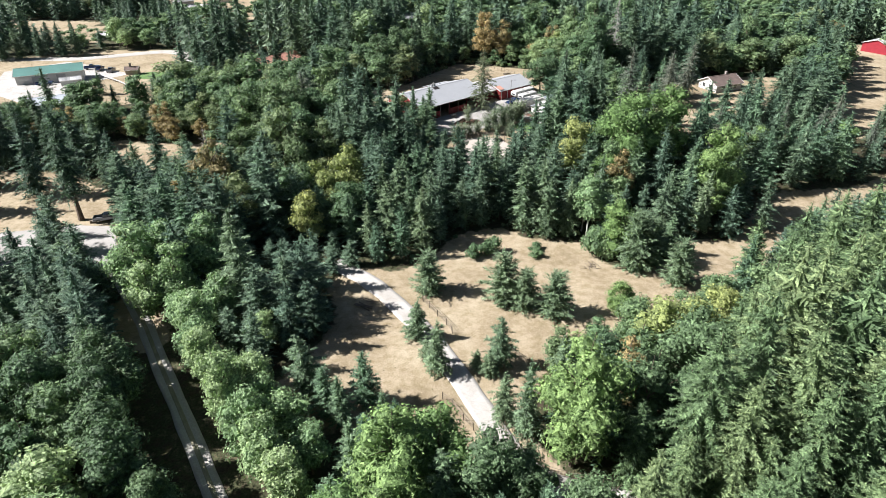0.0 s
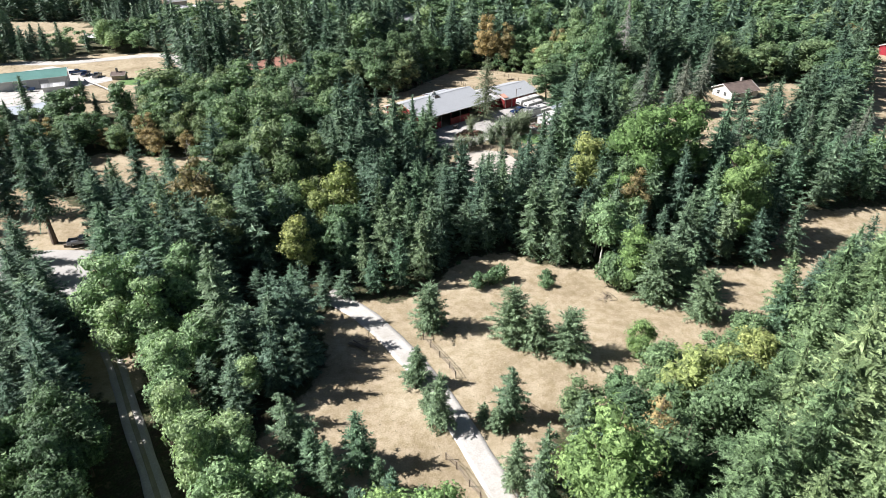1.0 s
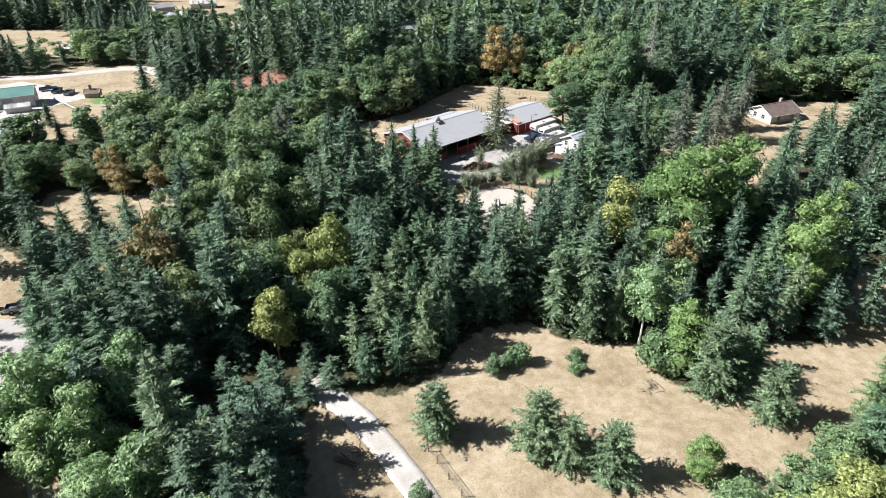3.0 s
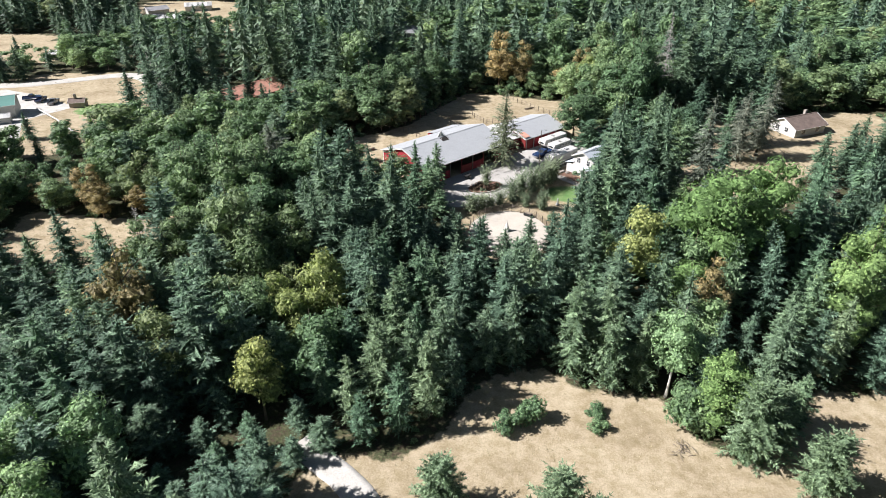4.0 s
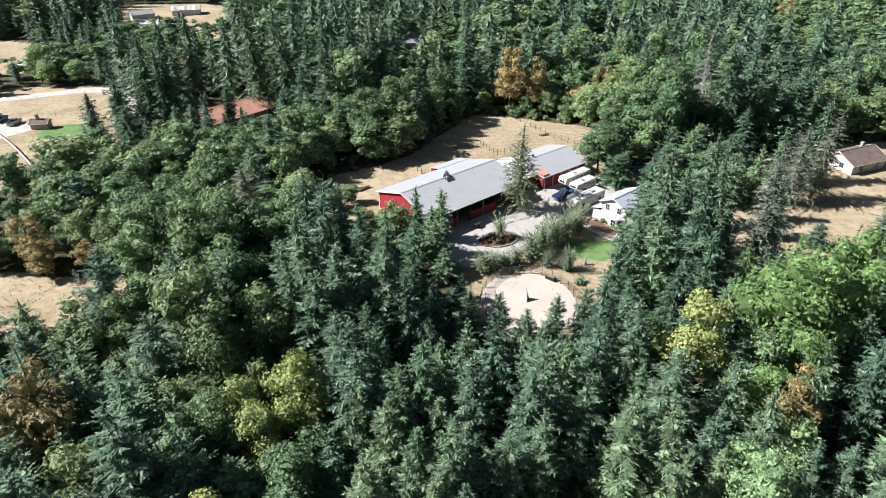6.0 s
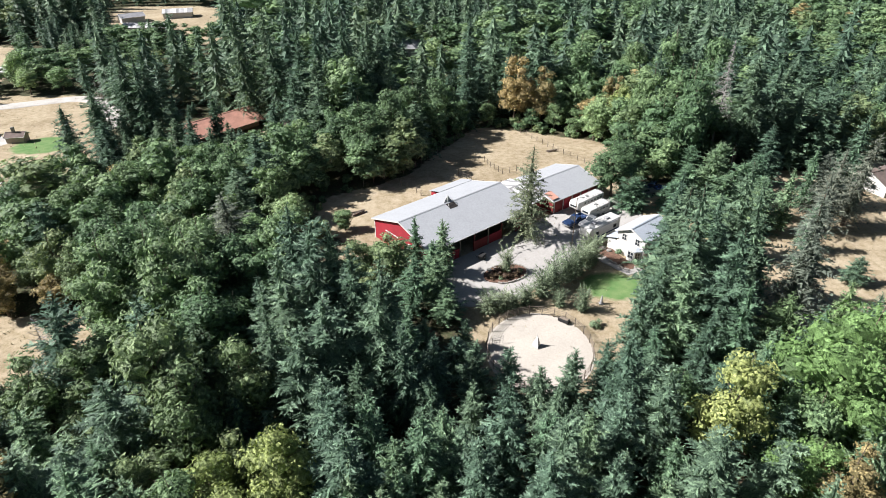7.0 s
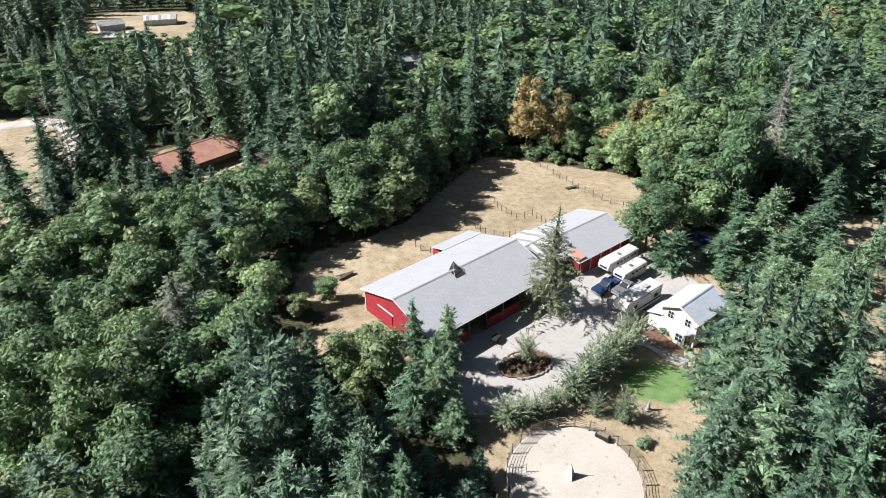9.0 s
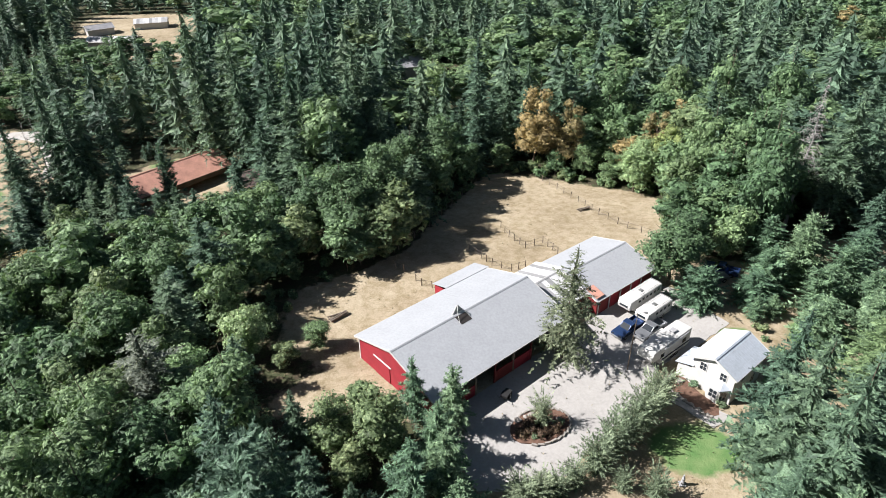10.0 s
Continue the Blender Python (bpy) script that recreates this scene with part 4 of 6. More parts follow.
SWAP = {"pine": "greenfir", "bushfir": "greenfir", "birch": "lime", "greenshrub": "maple", "shrub": "maple", "orange": "olive", "yellow": "maple", "bright": "greenfir", "conefir": "darkfir", "spire": "bigfir", "oldfir": "bigfir", "sparsefir": "maple"}
g = np.random.default_rng(5)
near_sites = scatter(28, 165, 4.6, 12000, 21, [(x, y) for _, x, y, _ in TREES])
closer = scatter(60, 165, 3.6, 9000, 22, [(x, y) for _, x, y, _ in TREES] + near_sites)
near_sites += [(x, y) for x, y in closer if -70 < x < -12 or y > 108 and x < 40]
for x, y in near_sites:
    k, h = neighbour(x, y, g)
    if k in SWAP and g.random() < 0.8:
        k = SWAP[k]
    if k in ("fir", "olivefir") and g.random() < 0.35:
        k = "greenfir"
    h = max(5.0, h * (g.uniform(0.45, 1.05) if x < -12 and y > 125 else g.uniform(0.68, 1.0)))
    if -62 < x < -44 and 72 < y < 112:
        h = max(h, g.uniform(14, 18))
    if -44 < x < -17 and 80 < y < 104:
        h = g.uniform(5, 9)
    if -14 < x < 1 and 144 < y < 156:
        h = min(h, g.uniform(5, 8))
    if -5 < x < 20 and 131 < y < 146:
        h = min(h, g.uniform(11, 13.5))
    if 33 < x < 62 and 146 < y:
        if g.random() < 0.5:
            continue
        h *= 0.6
    plant(k, x, y, h)


def woods(name, kind, leaf, sites, detail, label):
    """Far trees joined into one piece of woodland."""
    protos = [grow(kind, i, detail) for i in range(KINDS[kind][7])]
    H, R = KINDS[kind][3], KINDS[kind][4]
    g = np.random.default_rng(len(sites))
    V, F, T, base = [], [], [], 0
    for x, y, h in sites:
        v, f = protos[int(g.integers(len(protos)))]
        a, s = g.random() * 6.28, h / H
        w = s ** 0.8 * g.uniform(0.9, 1.45) * (1.3 if detail < 0.2 else 1.1)
        c, sn = math.cos(a) * w, math.sin(a) * w
        V.append(np.stack([x + v[:, 0] * c - v[:, 1] * sn, y + v[:, 0] * sn + v[:, 1] * c, gz(x, y) + v[:, 2] * s], 1))
        F.append(f + base)
        T.append(np.full(len(v), g.random(), np.float32))
        base += len(v)
    me = mesh_from(name, np.concatenate(V), np.concatenate(F), WOODS[leaf])
    me.attributes.new("tree", "FLOAT", "POINT").data.foreach_set("value", np.concatenate(T))
    return tagged(new(name, me), label, "woods", kind="stuff")


def fill(y0, y1, gap, tries, seed, detail, tag):
    sites = scatter(y0, y1, gap, tries, seed, [(x, y) for _, x, y, _ in TREES])
    lots = {"bigfir": [], "greenfir": [], "maple": [], "olive": [], "orange": []}
    g = np.random.default_rng(seed)
    for x, y in sites:
        k, h = neighbour(x, y, g)
        mixn = noise.noise((x * 0.018, y * 0.018, 5))
        if (53.5 - x) ** 2 + (214 - y) ** 2 < 60:
            continue
        if -95 < x < -27 and 226 < y < 335 and not (x < -42 and y < 268):
            k, h = ("bigfir" if g.random() < 0.8 else "maple"), g.uniform(25, 34)
        elif y > 260:
            k = "bigfir" if mixn + g.normal(0, 0.22) < (0.12 if x < 10 else 0.1 if y > 380 else -0.08) else "maple"
            h = g.uniform(17, 31) if k == "bigfir" else g.uniform(13, 22)
        k = {"fir": "greenfir", "olivefir": "greenfir", "greyfir": "bigfir", "conefir": "bigfir", "darkfir": "greenfir", "sparsefir": "maple", "pine": "greenfir", "bushfir": "greenfir", "spire": "bigfir", "oldfir": "bigfir"}.get(k, k)
        if k not in lots:
            k = "maple"
        if k == "maple" and y < 260 and g.random() < 0.12:
            k, h = "bigfir", h * 1.2
        if k == "orange" and g.random() < 0.7:
            k = "olive"
        if k == "maple":
            r = g.random()
            k = "olive" if r < 0.11 else "orange" if r < 0.15 else "maple"
        h = max(6.0, h * g.uniform(0.68, 1.0))
        if -125 < x < -84 and 232 < y < 262 or -92 < x < -42 and 246 < y < 268:
            h = g.uniform(3, 6)
        elif -205 < x < -88 and 276 < y < 366 or -90 < x < -44 and 196 < y < 226 or -128 < x < -92 and 180 < y < 200:
            h = g.uniform(8, 14)
        elif x < -86 and y < 206:
            h = g.uniform(4, 7)
        elif -32 < x < -10 and 160 < y < 192:
            h = g.uniform(4, 7)
        elif x < -12 and y < 206:
            h = max(h * 0.9, g.uniform(7, 18))
        elif -27 < x < 0 and 205 < y < 262:
            h = min(h, g.uniform(12, 17))
        if 33 < x < 62 and 160 < y < 200:
            if g.random() < 0.55:
                continue
            h *= 0.6
        if -48 < x < -12 and 290 < y < 324:
            h = g.uniform(7, 10)
        lots[k].append((x, y, h))
    for k, leaf, lab in (("bigfir", "darkfir", "dark fir woodland"), ("greenfir", "fir", "green fir woodland"), ("maple", "maple", "green broadleaf woodland"), ("olive", "olive", "olive-brown broadleaf woodland"), ("orange", "orange", "scattered orange autumn trees")):
        if lots[k]:
            woods("woodland", k, leaf, lots[k], detail, lab + tag)



# ---- buildings ----
def window(parent, m, w, h, bars=True):
    """A window in its wall: a white frame with a dark pane and glazing bars. m: middle of the window, local y outwards."""
    bm = bmesh.new()
    t = 0.09
    for x0, x1, z0, z1 in ((-w / 2 - t, w / 2 + t, h / 2, h / 2 + t), (-w / 2 - t, w / 2 + t, -h / 2 - t, -h / 2), (-w / 2 - t, -w / 2, -h / 2, h / 2), (w / 2, w / 2 + t, -h / 2, h / 2)):
        box(bm, x0, x1, -0.02, 0.06, z0, z1)
    if bars:
        box(bm, -0.025, 0.025, 0.0, 0.045, -h / 2, h / 2)
        box(bm, -w / 2, w / 2, 0.0, 0.04, -0.025, 0.025)
    fr = part("window", bm, WHITE, parent, "white window frame", m)
    bm = box(bmesh.new(), -w / 2, w / 2, -0.01, 0.02, -h / 2, h / 2)
    part("pane", bm, GLASS, fr)
    return fr


def roof_panels(parent, M0, length, slope_len, angle, material, panel, drop=0.05):
    """Metal sheets side by side down one slope. M0: a ridge end; local x along the ridge, local -y downhill."""
    n = max(1, round(length / panel))
    w = length / n
    bm = bmesh.new()
    box(bm, 0.0, w - 0.002, -slope_len, 0.02, -drop, 0.0)
    box(bm, w - 0.04, w - 0.003, -slope_len, 0.02, 0.0, 0.008)
    if panel > 5:
        box(bm, w * 0.45, w * 0.45 + 0.05, -slope_len, 0.02, 0.0, 0.02)
    bmesh.ops.recalc_face_normals(bm, faces=bm.faces[:])
    me = bpy.data.meshes.new("roof_panel")
    bm.to_mesh(me)
    bm.free()
    me.materials.append(material)
    for i in range(n):
        obj("roof_panel", me, parent, "", M0 @ pose(0, 0, 0, angle) @ pose(i * w, 0, 0))


def gable_house(name, label, category, x, y, turn, L, W, H, rise, wall, roof, over=0.5, panel=0.9, z=None, openings=(), front=None, trim=WHITE, ridge_mat=None, asym=0.0):
    """A gabled building: walls with thickness, roof sheets, ridge cap, barge boards. Local x runs along the ridge, -y is its front."""
    base = root(name, pose(x, y, gz(x, y) if z is None else z, 0, 0, turn), label, category)
    t = 0.16
    ry = asym
    for side, yy in (("front", -W / 2), ("back", W / 2)):
        if side == "front" and front == "open":
            continue
        s0, s1 = (yy, yy + t) if yy < 0 else (yy - t, yy)
        part("wall", box(bmesh.new(), -L / 2, L / 2, s0, s1, -0.6, H - 0.02), wall, base)
    for sx in (-1, 1):
        bm = bmesh.new()
        prof = [(-W / 2 + t, -0.6), (W / 2 - t, -0.6), (W / 2 - t, H - 0.02), (ry, H + rise - 0.06), (-W / 2 + t, H - 0.02)]
        xa, xb = sx * L / 2, sx * (L / 2 - t)
        a = [bm.verts.new((xa, p, q)) for p, q in prof]
        b = [bm.verts.new((xb, p, q)) for p, q in prof]
        bm.faces.new(a)
        bm.faces.new(b[::-1])
        for i in range(5):
            bm.faces.new((a[i], b[i], b[(i + 1) % 5], a[(i + 1) % 5]))
        part("wall", bm, wall, base)
    for sg in (-1, 1):
        run = W / 2 - sg * ry * -1 if sg < 0 else W / 2 - ry
        ang = math.degrees(math.atan2(rise, run))
        sl = math.hypot(rise, run) + over
        M0 = pose(-L / 2 - over, ry, H + rise + 0.05) if sg < 0 else pose(L / 2 + over, ry, H + rise + 0.05, 0, 0, 180)
        roof_panels(base, M0, L + 2 * over, sl, ang, roof, panel)
        fasc = box(bmesh.new(), 0, L + 2 * over, -sl - 0.05, -sl - 0.003, -0.2, 0.0)
        part("fascia", fasc, trim, base, "", M0 @ pose(0, 0, 0, ang))
        for xx in (-0.06, L + 2 * over + 0.004):
            part("barge_board", box(bmesh.new(), xx, xx + 0.055, -sl, -0.02, -0.22, 0.05), trim, base, "", M0 @ pose(0, 0, 0, ang))
    bm = bmesh.new()
    slab(bm, [(-L / 2 - over, ry - 0.22, H + rise + 0.03), (L / 2 + over, ry - 0.22, H + rise + 0.03), (L / 2 + over, ry, H + rise + 0.13), (-L / 2 - over, ry, H + rise + 0.13)], 0.03)
    slab(bm, [(-L / 2 - over, ry + 0.22, H + rise + 0.03), (L / 2 + over, ry + 0.22, H + rise + 0.03), (L / 2 + over, ry, H + rise + 0.131), (-L / 2 - over, ry, H + rise + 0.131)], 0.03)
    part("ridge_cap", bm, ridge_mat or roof, base)
    for where, u, zz, w, h in openings:
        if where == "front":
            m = pose(u, -W / 2, zz, 0, 0, 180)
        elif where == "back":
            m = pose(u, W / 2, zz)
        elif where == "left":
            m = pose(-L / 2, u, zz, 0, 0, 90)
        else:
            m = pose(L / 2, u, zz, 0, 0, -90)
        window(base, m, w, h)
    return base


TURN = 43.0
YZ = 3.85
BARN = pose(-15.3, 175.1, YZ, 0, 0, TURN)


def at(u, v, z=0.0):
    """A place in the barn's own measure: u along the ridge from its west end, v towards the back."""
    return BARN @ Vector((u, v, z))


def barn():
    p = at(12.5, 0)
    b = gable_house("barn", "long red barn with a pale grey metal roof and open stalls", "barn", p.x, p.y, TURN, 24.2, 15.9, 4.0, 2.45, RED, ROOF, 0.45, 0.9, YZ, front="open")
    W2, L2 = 7.95, 12.1
    bays = 7
    step = 24.2 / bays
    for i in range(bays + 1):
        x = -L2 + i * step
        part("post", box(bmesh.new(), x - 0.11, x + 0.11, -W2 - 0.04, -W2 + 0.18, -0.3, 3.95), DARKRED if i % 2 else RAIL_WOOD, b, "dark timber post")
    for i in range(bays):
        x0, x1 = -L2 + i * step + 0.12, -L2 + (i + 1) * step - 0.12
        if i in (2, 5):
            continue
        front = part("stall_front", box(bmesh.new(), x0, x1, -W2, -W2 + 0.1, 1.77, 1.87), RED, b, "red boarded stall front")
        n = 9
        w = (x1 - x0) / n
        for k in range(n):
            part("board", box(bmesh.new(), x0 + k * w, x0 + (k + 1) * w - 0.02, -W2 + 0.02, -W2 + 0.09, 0.05, 1.75), DARKRED if i == 3 else RED, front)
    # partition painted near black: the shade of the open stalls is in its colour
    part("wall", box(bmesh.new(), -L2 + 0.2, L2 - 0.2, 1.0, 1.15, -0.3, 4.8), DARK_SHADE, b, "inner partition with the stalls' shade in its colour")
    part("header", box(bmesh.new(), -L2, L2, -W2, -W2 + 0.2, 3.6, 3.97), DARKRED, b, "dark red eaves beam")
    for u, w in ((2.6, 3.2), (-3.4, 2.0)):
        part("barn_door", box(bmesh.new(), -L2 - 0.09, -L2 - 0.005, u - w / 2, u + w / 2, 0.0, 2.7), RED, b, "red sliding barn door")
        part("door_track", box(bmesh.new(), -L2 - 0.14, -L2 - 0.005, u - w * 0.6, u + w * 0.6, 2.75, 2.9), WHITE, b, "white door track")
    for yy in (-W2 + 0.02, W2 - 0.02):
        part("corner_trim", box(bmesh.new(), -L2 - 0.05, -L2 + 0.12, yy - 0.1, yy + 0.1, -0.2, 3.9), WHITE, b, "white corner board")
    # roof vent on the ridge: white triangular hood over a black plate, the opening's painted shade
    bm = bmesh.new()
    apex = (-0.9, 0.35, 7.75)
    for p, q in (((-1.9, 0.25, 6.42), (0.1, 0.25, 6.42)), ((-1.9, -0.05, 6.42), (-1.9, 0.25, 6.42)), ((0.1, 0.25, 6.42), (0.1, -0.05, 6.42))):
        tube(bm, [p, q], 0.05, 5)
    hood = [bm.verts.new(v) for v in ((-1.9, 0.3, 6.45), (0.1, 0.3, 6.45), apex)]
    back = [bm.verts.new((v.co.x, v.co.y + 0.05, v.co.z)) for v in hood]
    bm.faces.new(hood)
    bm.faces.new(back[::-1])
    for i in range(3):
        bm.faces.new((hood[i], back[i], back[(i + 1) % 3], hood[(i + 1) % 3]))
    part("roof_vent", bm, WHITE, b, "white triangular roof vent hood")
    tubes = bmesh.new()
    for x in (-1.9, 0.1):
        tube(tubes, [(x, -1.3, 6.08), (x * 0.6 - 0.36, -0.4, 6.95), apex], 0.045, 5)
    part("vent_prop", tubes, WHITE, b, "white vent prop")
    part("vent_opening_shade", slab(bmesh.new(), [(-1.85, -1.6, 6.04), (0.05, -1.6, 6.04), (0.05, -0.25, 6.46), (-1.85, -0.25, 6.46)], 0.06), DARK_SHADE, b, "black plate painted as the vent's shaded opening")
    # lean-to behind
    lean = part("lean_to", box(bmesh.new(), 4.2, 4.35, 8.0, 11.2, -0.3, 3.1), RED, b, "red lean-to with a pale metal roof")
    n = 9
    w = 8.9 / n
    for k in range(n):
        x = 4.0 + k * w
        part("roof_panel", slab(bmesh.new(), [(x, 11.6, 3.15), (x + w - 0.012, 11.6, 3.15), (x + w - 0.012, 8.3, 4.02), (x, 8.3, 4.02)], 0.05), ROOF, lean)
    part("wall", box(bmesh.new(), 4.36, 12.6, 11.1, 11.25, -0.3, 3.05), RED, lean)
    return b


barn()
p = at(29.2, -0.2)
gable_house("stable_link", "low stable joining two barns under streaked pale metal", "stable", p.x, p.y, TURN, 7.6, 10.6, 2.9, 1.5, DARKRED, OLDROOF, 0.3, 0.9, YZ)
p = at(39.3, -2.0)
wing = gable_house("stable_wing", "red stable wing with grey metal roof and white posts", "stable", p.x, p.y, TURN - 2, 13.6, 12.0, 3.0, 1.7, DARKRED, ROOF, 0.45, 0.9, YZ)
for k in range(5):
    part("stall_door", box(bmesh.new(), -6.2 + k * 2.6, -4.6 + k * 2.6, -6.1, -6.005, 0.05, 2.4), RED if k % 2 else DARKRED, wing, "red stall door")
    part("door_post", box(bmesh.new(), -6.55 + k * 2.6, -6.42 + k * 2.6, -6.14, -6.005, 0.0, 2.8), WHITE, wing, "white door post")

part("rusty_sheet", box(bmesh.new(), -7.2, -5.4, -2.6, -0.3, 0.0, 0.012), REDROOF, wing, "patch of rusty red roofing", pose(0, -3.6, 3.98, math.degrees(math.atan2(1.7, 6.0))))
house = gable_house("white_house", "small white two-storey house with a pale blue metal roof", "house", 28.0, 178.0, 42, 7.4, 5.6, 4.55, 1.35, WHITE, BLUEROOF, 0.45, 0.45, 3.8,
                    openings=(("left", -1.35, 3.6, 0.8, 1.1), ("left", 1.35, 3.6, 0.8, 1.1), ("front", -1.5, 3.3, 0.9, 1.1), ("front", 1.6, 3.3, 0.9, 1.1), ("front", 1.6, 1.4, 0.9, 1.2)))
bm = bmesh.new()
prof = [(-3.7, -2.4), (-4.7, -1.7), (-4.7, -0.3), (-3.7, 0.4)]
a = [bm.verts.new((x, y, -0.3)) for x, y in prof]
b_ = [bm.verts.new((x, y, 2.3)) for x, y in prof]
for i in range(3):
    bm.faces.new((a[i], a[i + 1], b_[i + 1], b_[i]))
bm.faces.new(b_)
bay = part("bay_window", bm, WHITE, house, "white bay with grey hipped roof")
bm = bmesh.new()
lo = [bm.verts.new(v) for v in ((-3.68, -2.7, 2.32), (-4.95, -1.85, 2.32), (-4.95, -0.15, 2.32), (-3.68, 0.7, 2.32))]
hi = [bm.verts.new(v) for v in ((-3.68, -1.5, 3.0), (-3.68, -0.5, 3.0))]
bm.faces.new((lo[0], lo[1], hi[0]))
bm.faces.new((lo[1], lo[2], hi[1], hi[0]))
bm.faces.new((lo[2], lo[3], hi[1]))
bm.faces.new(lo[::-1])
part("bay_roof", bm, BLUEROOF, bay)
window(bay, pose(-4.7, -1.0, 1.3, 0, 0, 90), 1.0, 1.2)
window(bay, pose(-4.2, -2.05, 1.3, 0, 0, 145), 0.8, 1.2)
bm = bmesh.new()
slab(bm, [(-3.9, 2.5, 3.0), (0.6, 2.5, 3.0), (0.6, 5.0, 2.2), (-3.9, 5.0, 2.2)], 0.08)
porch = part("porch_roof", bm, BLUEROOF, house, "pale blue metal porch roof")
part("porch_wall", box(bmesh.new(), -3.6, 0.4, 2.81, 4.7, -0.3, 2.2), WHITE, porch)

h2 = gable_house("cottage", "white cottage with a brown shingle roof", "house", 86.8, 207.2, 25, 10.6, 8.0, 2.5, 1.9, WHITE, BROWNROOF, 0.5, 1.3, 3.7, openings=(("left", -1.2, 1.5, 1.0, 1.1), ("left", 1.6, 1.5, 1.0, 1.1), ("front", -2.5, 1.4, 1.2, 1.1), ("front", 2.5, 1.4, 1.2, 1.1)), trim=WHITE)
part("chimney", box(bmesh.new(), 2.0, 2.7, 0.3, 1.0, 3.6, 5.3, 0.03), STONE, h2, "stone chimney")
# walls and trim in dark bark colour: shade below the eaves put into the colour
gable_house("red_roofed_house", "long low house with a rusty red roof", "house", -74.0, 245.0, 52, 22.0, 9.0, 1.7, 2.4, BARK, REDROOF, 1.3, 0.8, 0.6, trim=BARK)
gable_house("brown_shed", "small shed with a brown roof among trees", "shed", -53.0, 242.5, 40, 8.5, 7.5, 2.5, 1.6, TANWALL, BROWNROOF, 0.5, 1.2, 0.6, trim=TANWALL)
gs = gable_house("green_roofed_garage", "long white garage with a green metal roof", "garage", -150.5, 224.0, 28, 21.5, 11.5, 3.6, 1.4, WHITE, GREENROOF, 0.5, 1.0, 0.6)
for k in range(4):
    part("garage_door", box(bmesh.new(), -9.6 + k * 3.9, -6.6 + k * 3.9, -5.83, -5.755, 0.1, 2.9, 0.02), GREYWALL if k % 2 else WHITE, gs, "pale roll-up garage door")
gable_house("white_shed", "small white shed with a pale roof", "shed", -139.0, 216.8, 28, 6.5, 3.6, 2.2, 0.7, WHITE, OLDROOF, 0.3, 0.9, 0.6)
gable_house("grey_shed", "low shed with a pale blue-grey metal roof", "shed", -130.0, 189.5, 32, 12.5, 8.5, 2.6, 1.2, GREYWALL, BLUEROOF, 0.4, 0.9, 0.8)
sh = gable_house("brown_hut", "small brown hut with a chimney on the straw field", "hut", -127.0, 238.0, 10, 4.6, 3.2, 1.9, 0.9, TANWALL, BROWNROOF, 0.3, 1.0)
part("chimney", box(bmesh.new(), -0.8, -0.1, -0.35, 0.35, 2.4, 4.2, 0.03), STONE, sh, "brown brick chimney")
gable_house("white_outbuilding", "white outbuilding with a pale roof by the road", "shed", -169.5, 303.5, 8, 9.0, 5.5, 2.4, 1.0, GREYWALL, OLDROOF, 0.4, 1.0)
gable_house("far_white_house", "distant white house with a pale roof", "house", -154.5, 415.0, 18, 14.0, 8.0, 2.8, 1.3, WHITE, OLDROOF, 0.4, 1.4)
gable_house("far_grey_house", "distant long grey house", "house", -154.5, 379.0, 3, 20.0, 8.5, 2.8, 1.3, GREYWALL, OLDROOF, 0.4, 1.4)
gable_house("far_pale_house", "distant pale house with a grey roof", "house", -173.0, 402.0, 40, 11.0, 8.0, 2.8, 1.3, WHITE, GREYROOF, 0.4, 1.4)
gable_house("grey_roofed_house", "grey-roofed house half hidden by trees", "house", -28.0, 327.0, 15, 12.0, 9.0, 4.0, 2.2, GREYWALL, GREYROOF, 0.4, 1.3)
gable_house("far_red_barn", "distant red barn with a white metal roof", "barn", 180.0, 276.0, 35, 18.0, 11.0, 3.6, 1.8, RED, OLDROOF, 0.4, 1.3)


# ---- vehicles ----
def prism(bm, prof, y0, y1):
    a = [bm.verts.new((x, y0, z)) for x, z in prof]
    b = [bm.verts.new((x, y1, z)) for x, z in prof]
    k = len(prof)
    bm.faces.new(a)
    bm.faces.new(b[::-1])
    for i in range(k):
        bm.faces.new((a[i], b[i], b[(i + 1) % k], a[(i + 1) % k]))
    return bm


def soften(bm, offset):
    bmesh.ops.recalc_face_normals(bm, faces=bm.faces[:])
    bmesh.ops.bevel(bm, geom=[e for e in bm.edges if e.calc_face_angle(0) > 0.3], offset=offset, segments=2, affect="EDGES", profile=0.6, clamp_overlap=True)
    return bm


def wheel(parent, x, y, r=0.39, w=0.26):
    bm = bmesh.new()
    prof = [(-w / 2, r * 0.55), (-w / 2, r * 0.92), (-w / 2 + 0.04, r), (w / 2 - 0.04, r), (w / 2, r * 0.92), (w / 2, r * 0.55)]
    rings = [[bm.verts.new((math.cos(6.283 * k / 16) * q, p, math.sin(6.283 * k / 16) * q)) for k in range(16)] for p, q in prof]
    for r0, r1 in zip(rings, rings[1:]):
        for k in range(16):
            bm.faces.new((r0[k], r0[(k + 1) % 16], r1[(k + 1) % 16], r1[k]))
    wh = part("wheel", bm, RUBBER, parent, "black tyre", pose(x, y, r))
    bm = tube(bmesh.new(), [(0, -w * 0.36, 0), (0, w * 0.36, 0)], r * 0.56, 12)
    part("rim", bm, STEEL, wh, "steel rim")


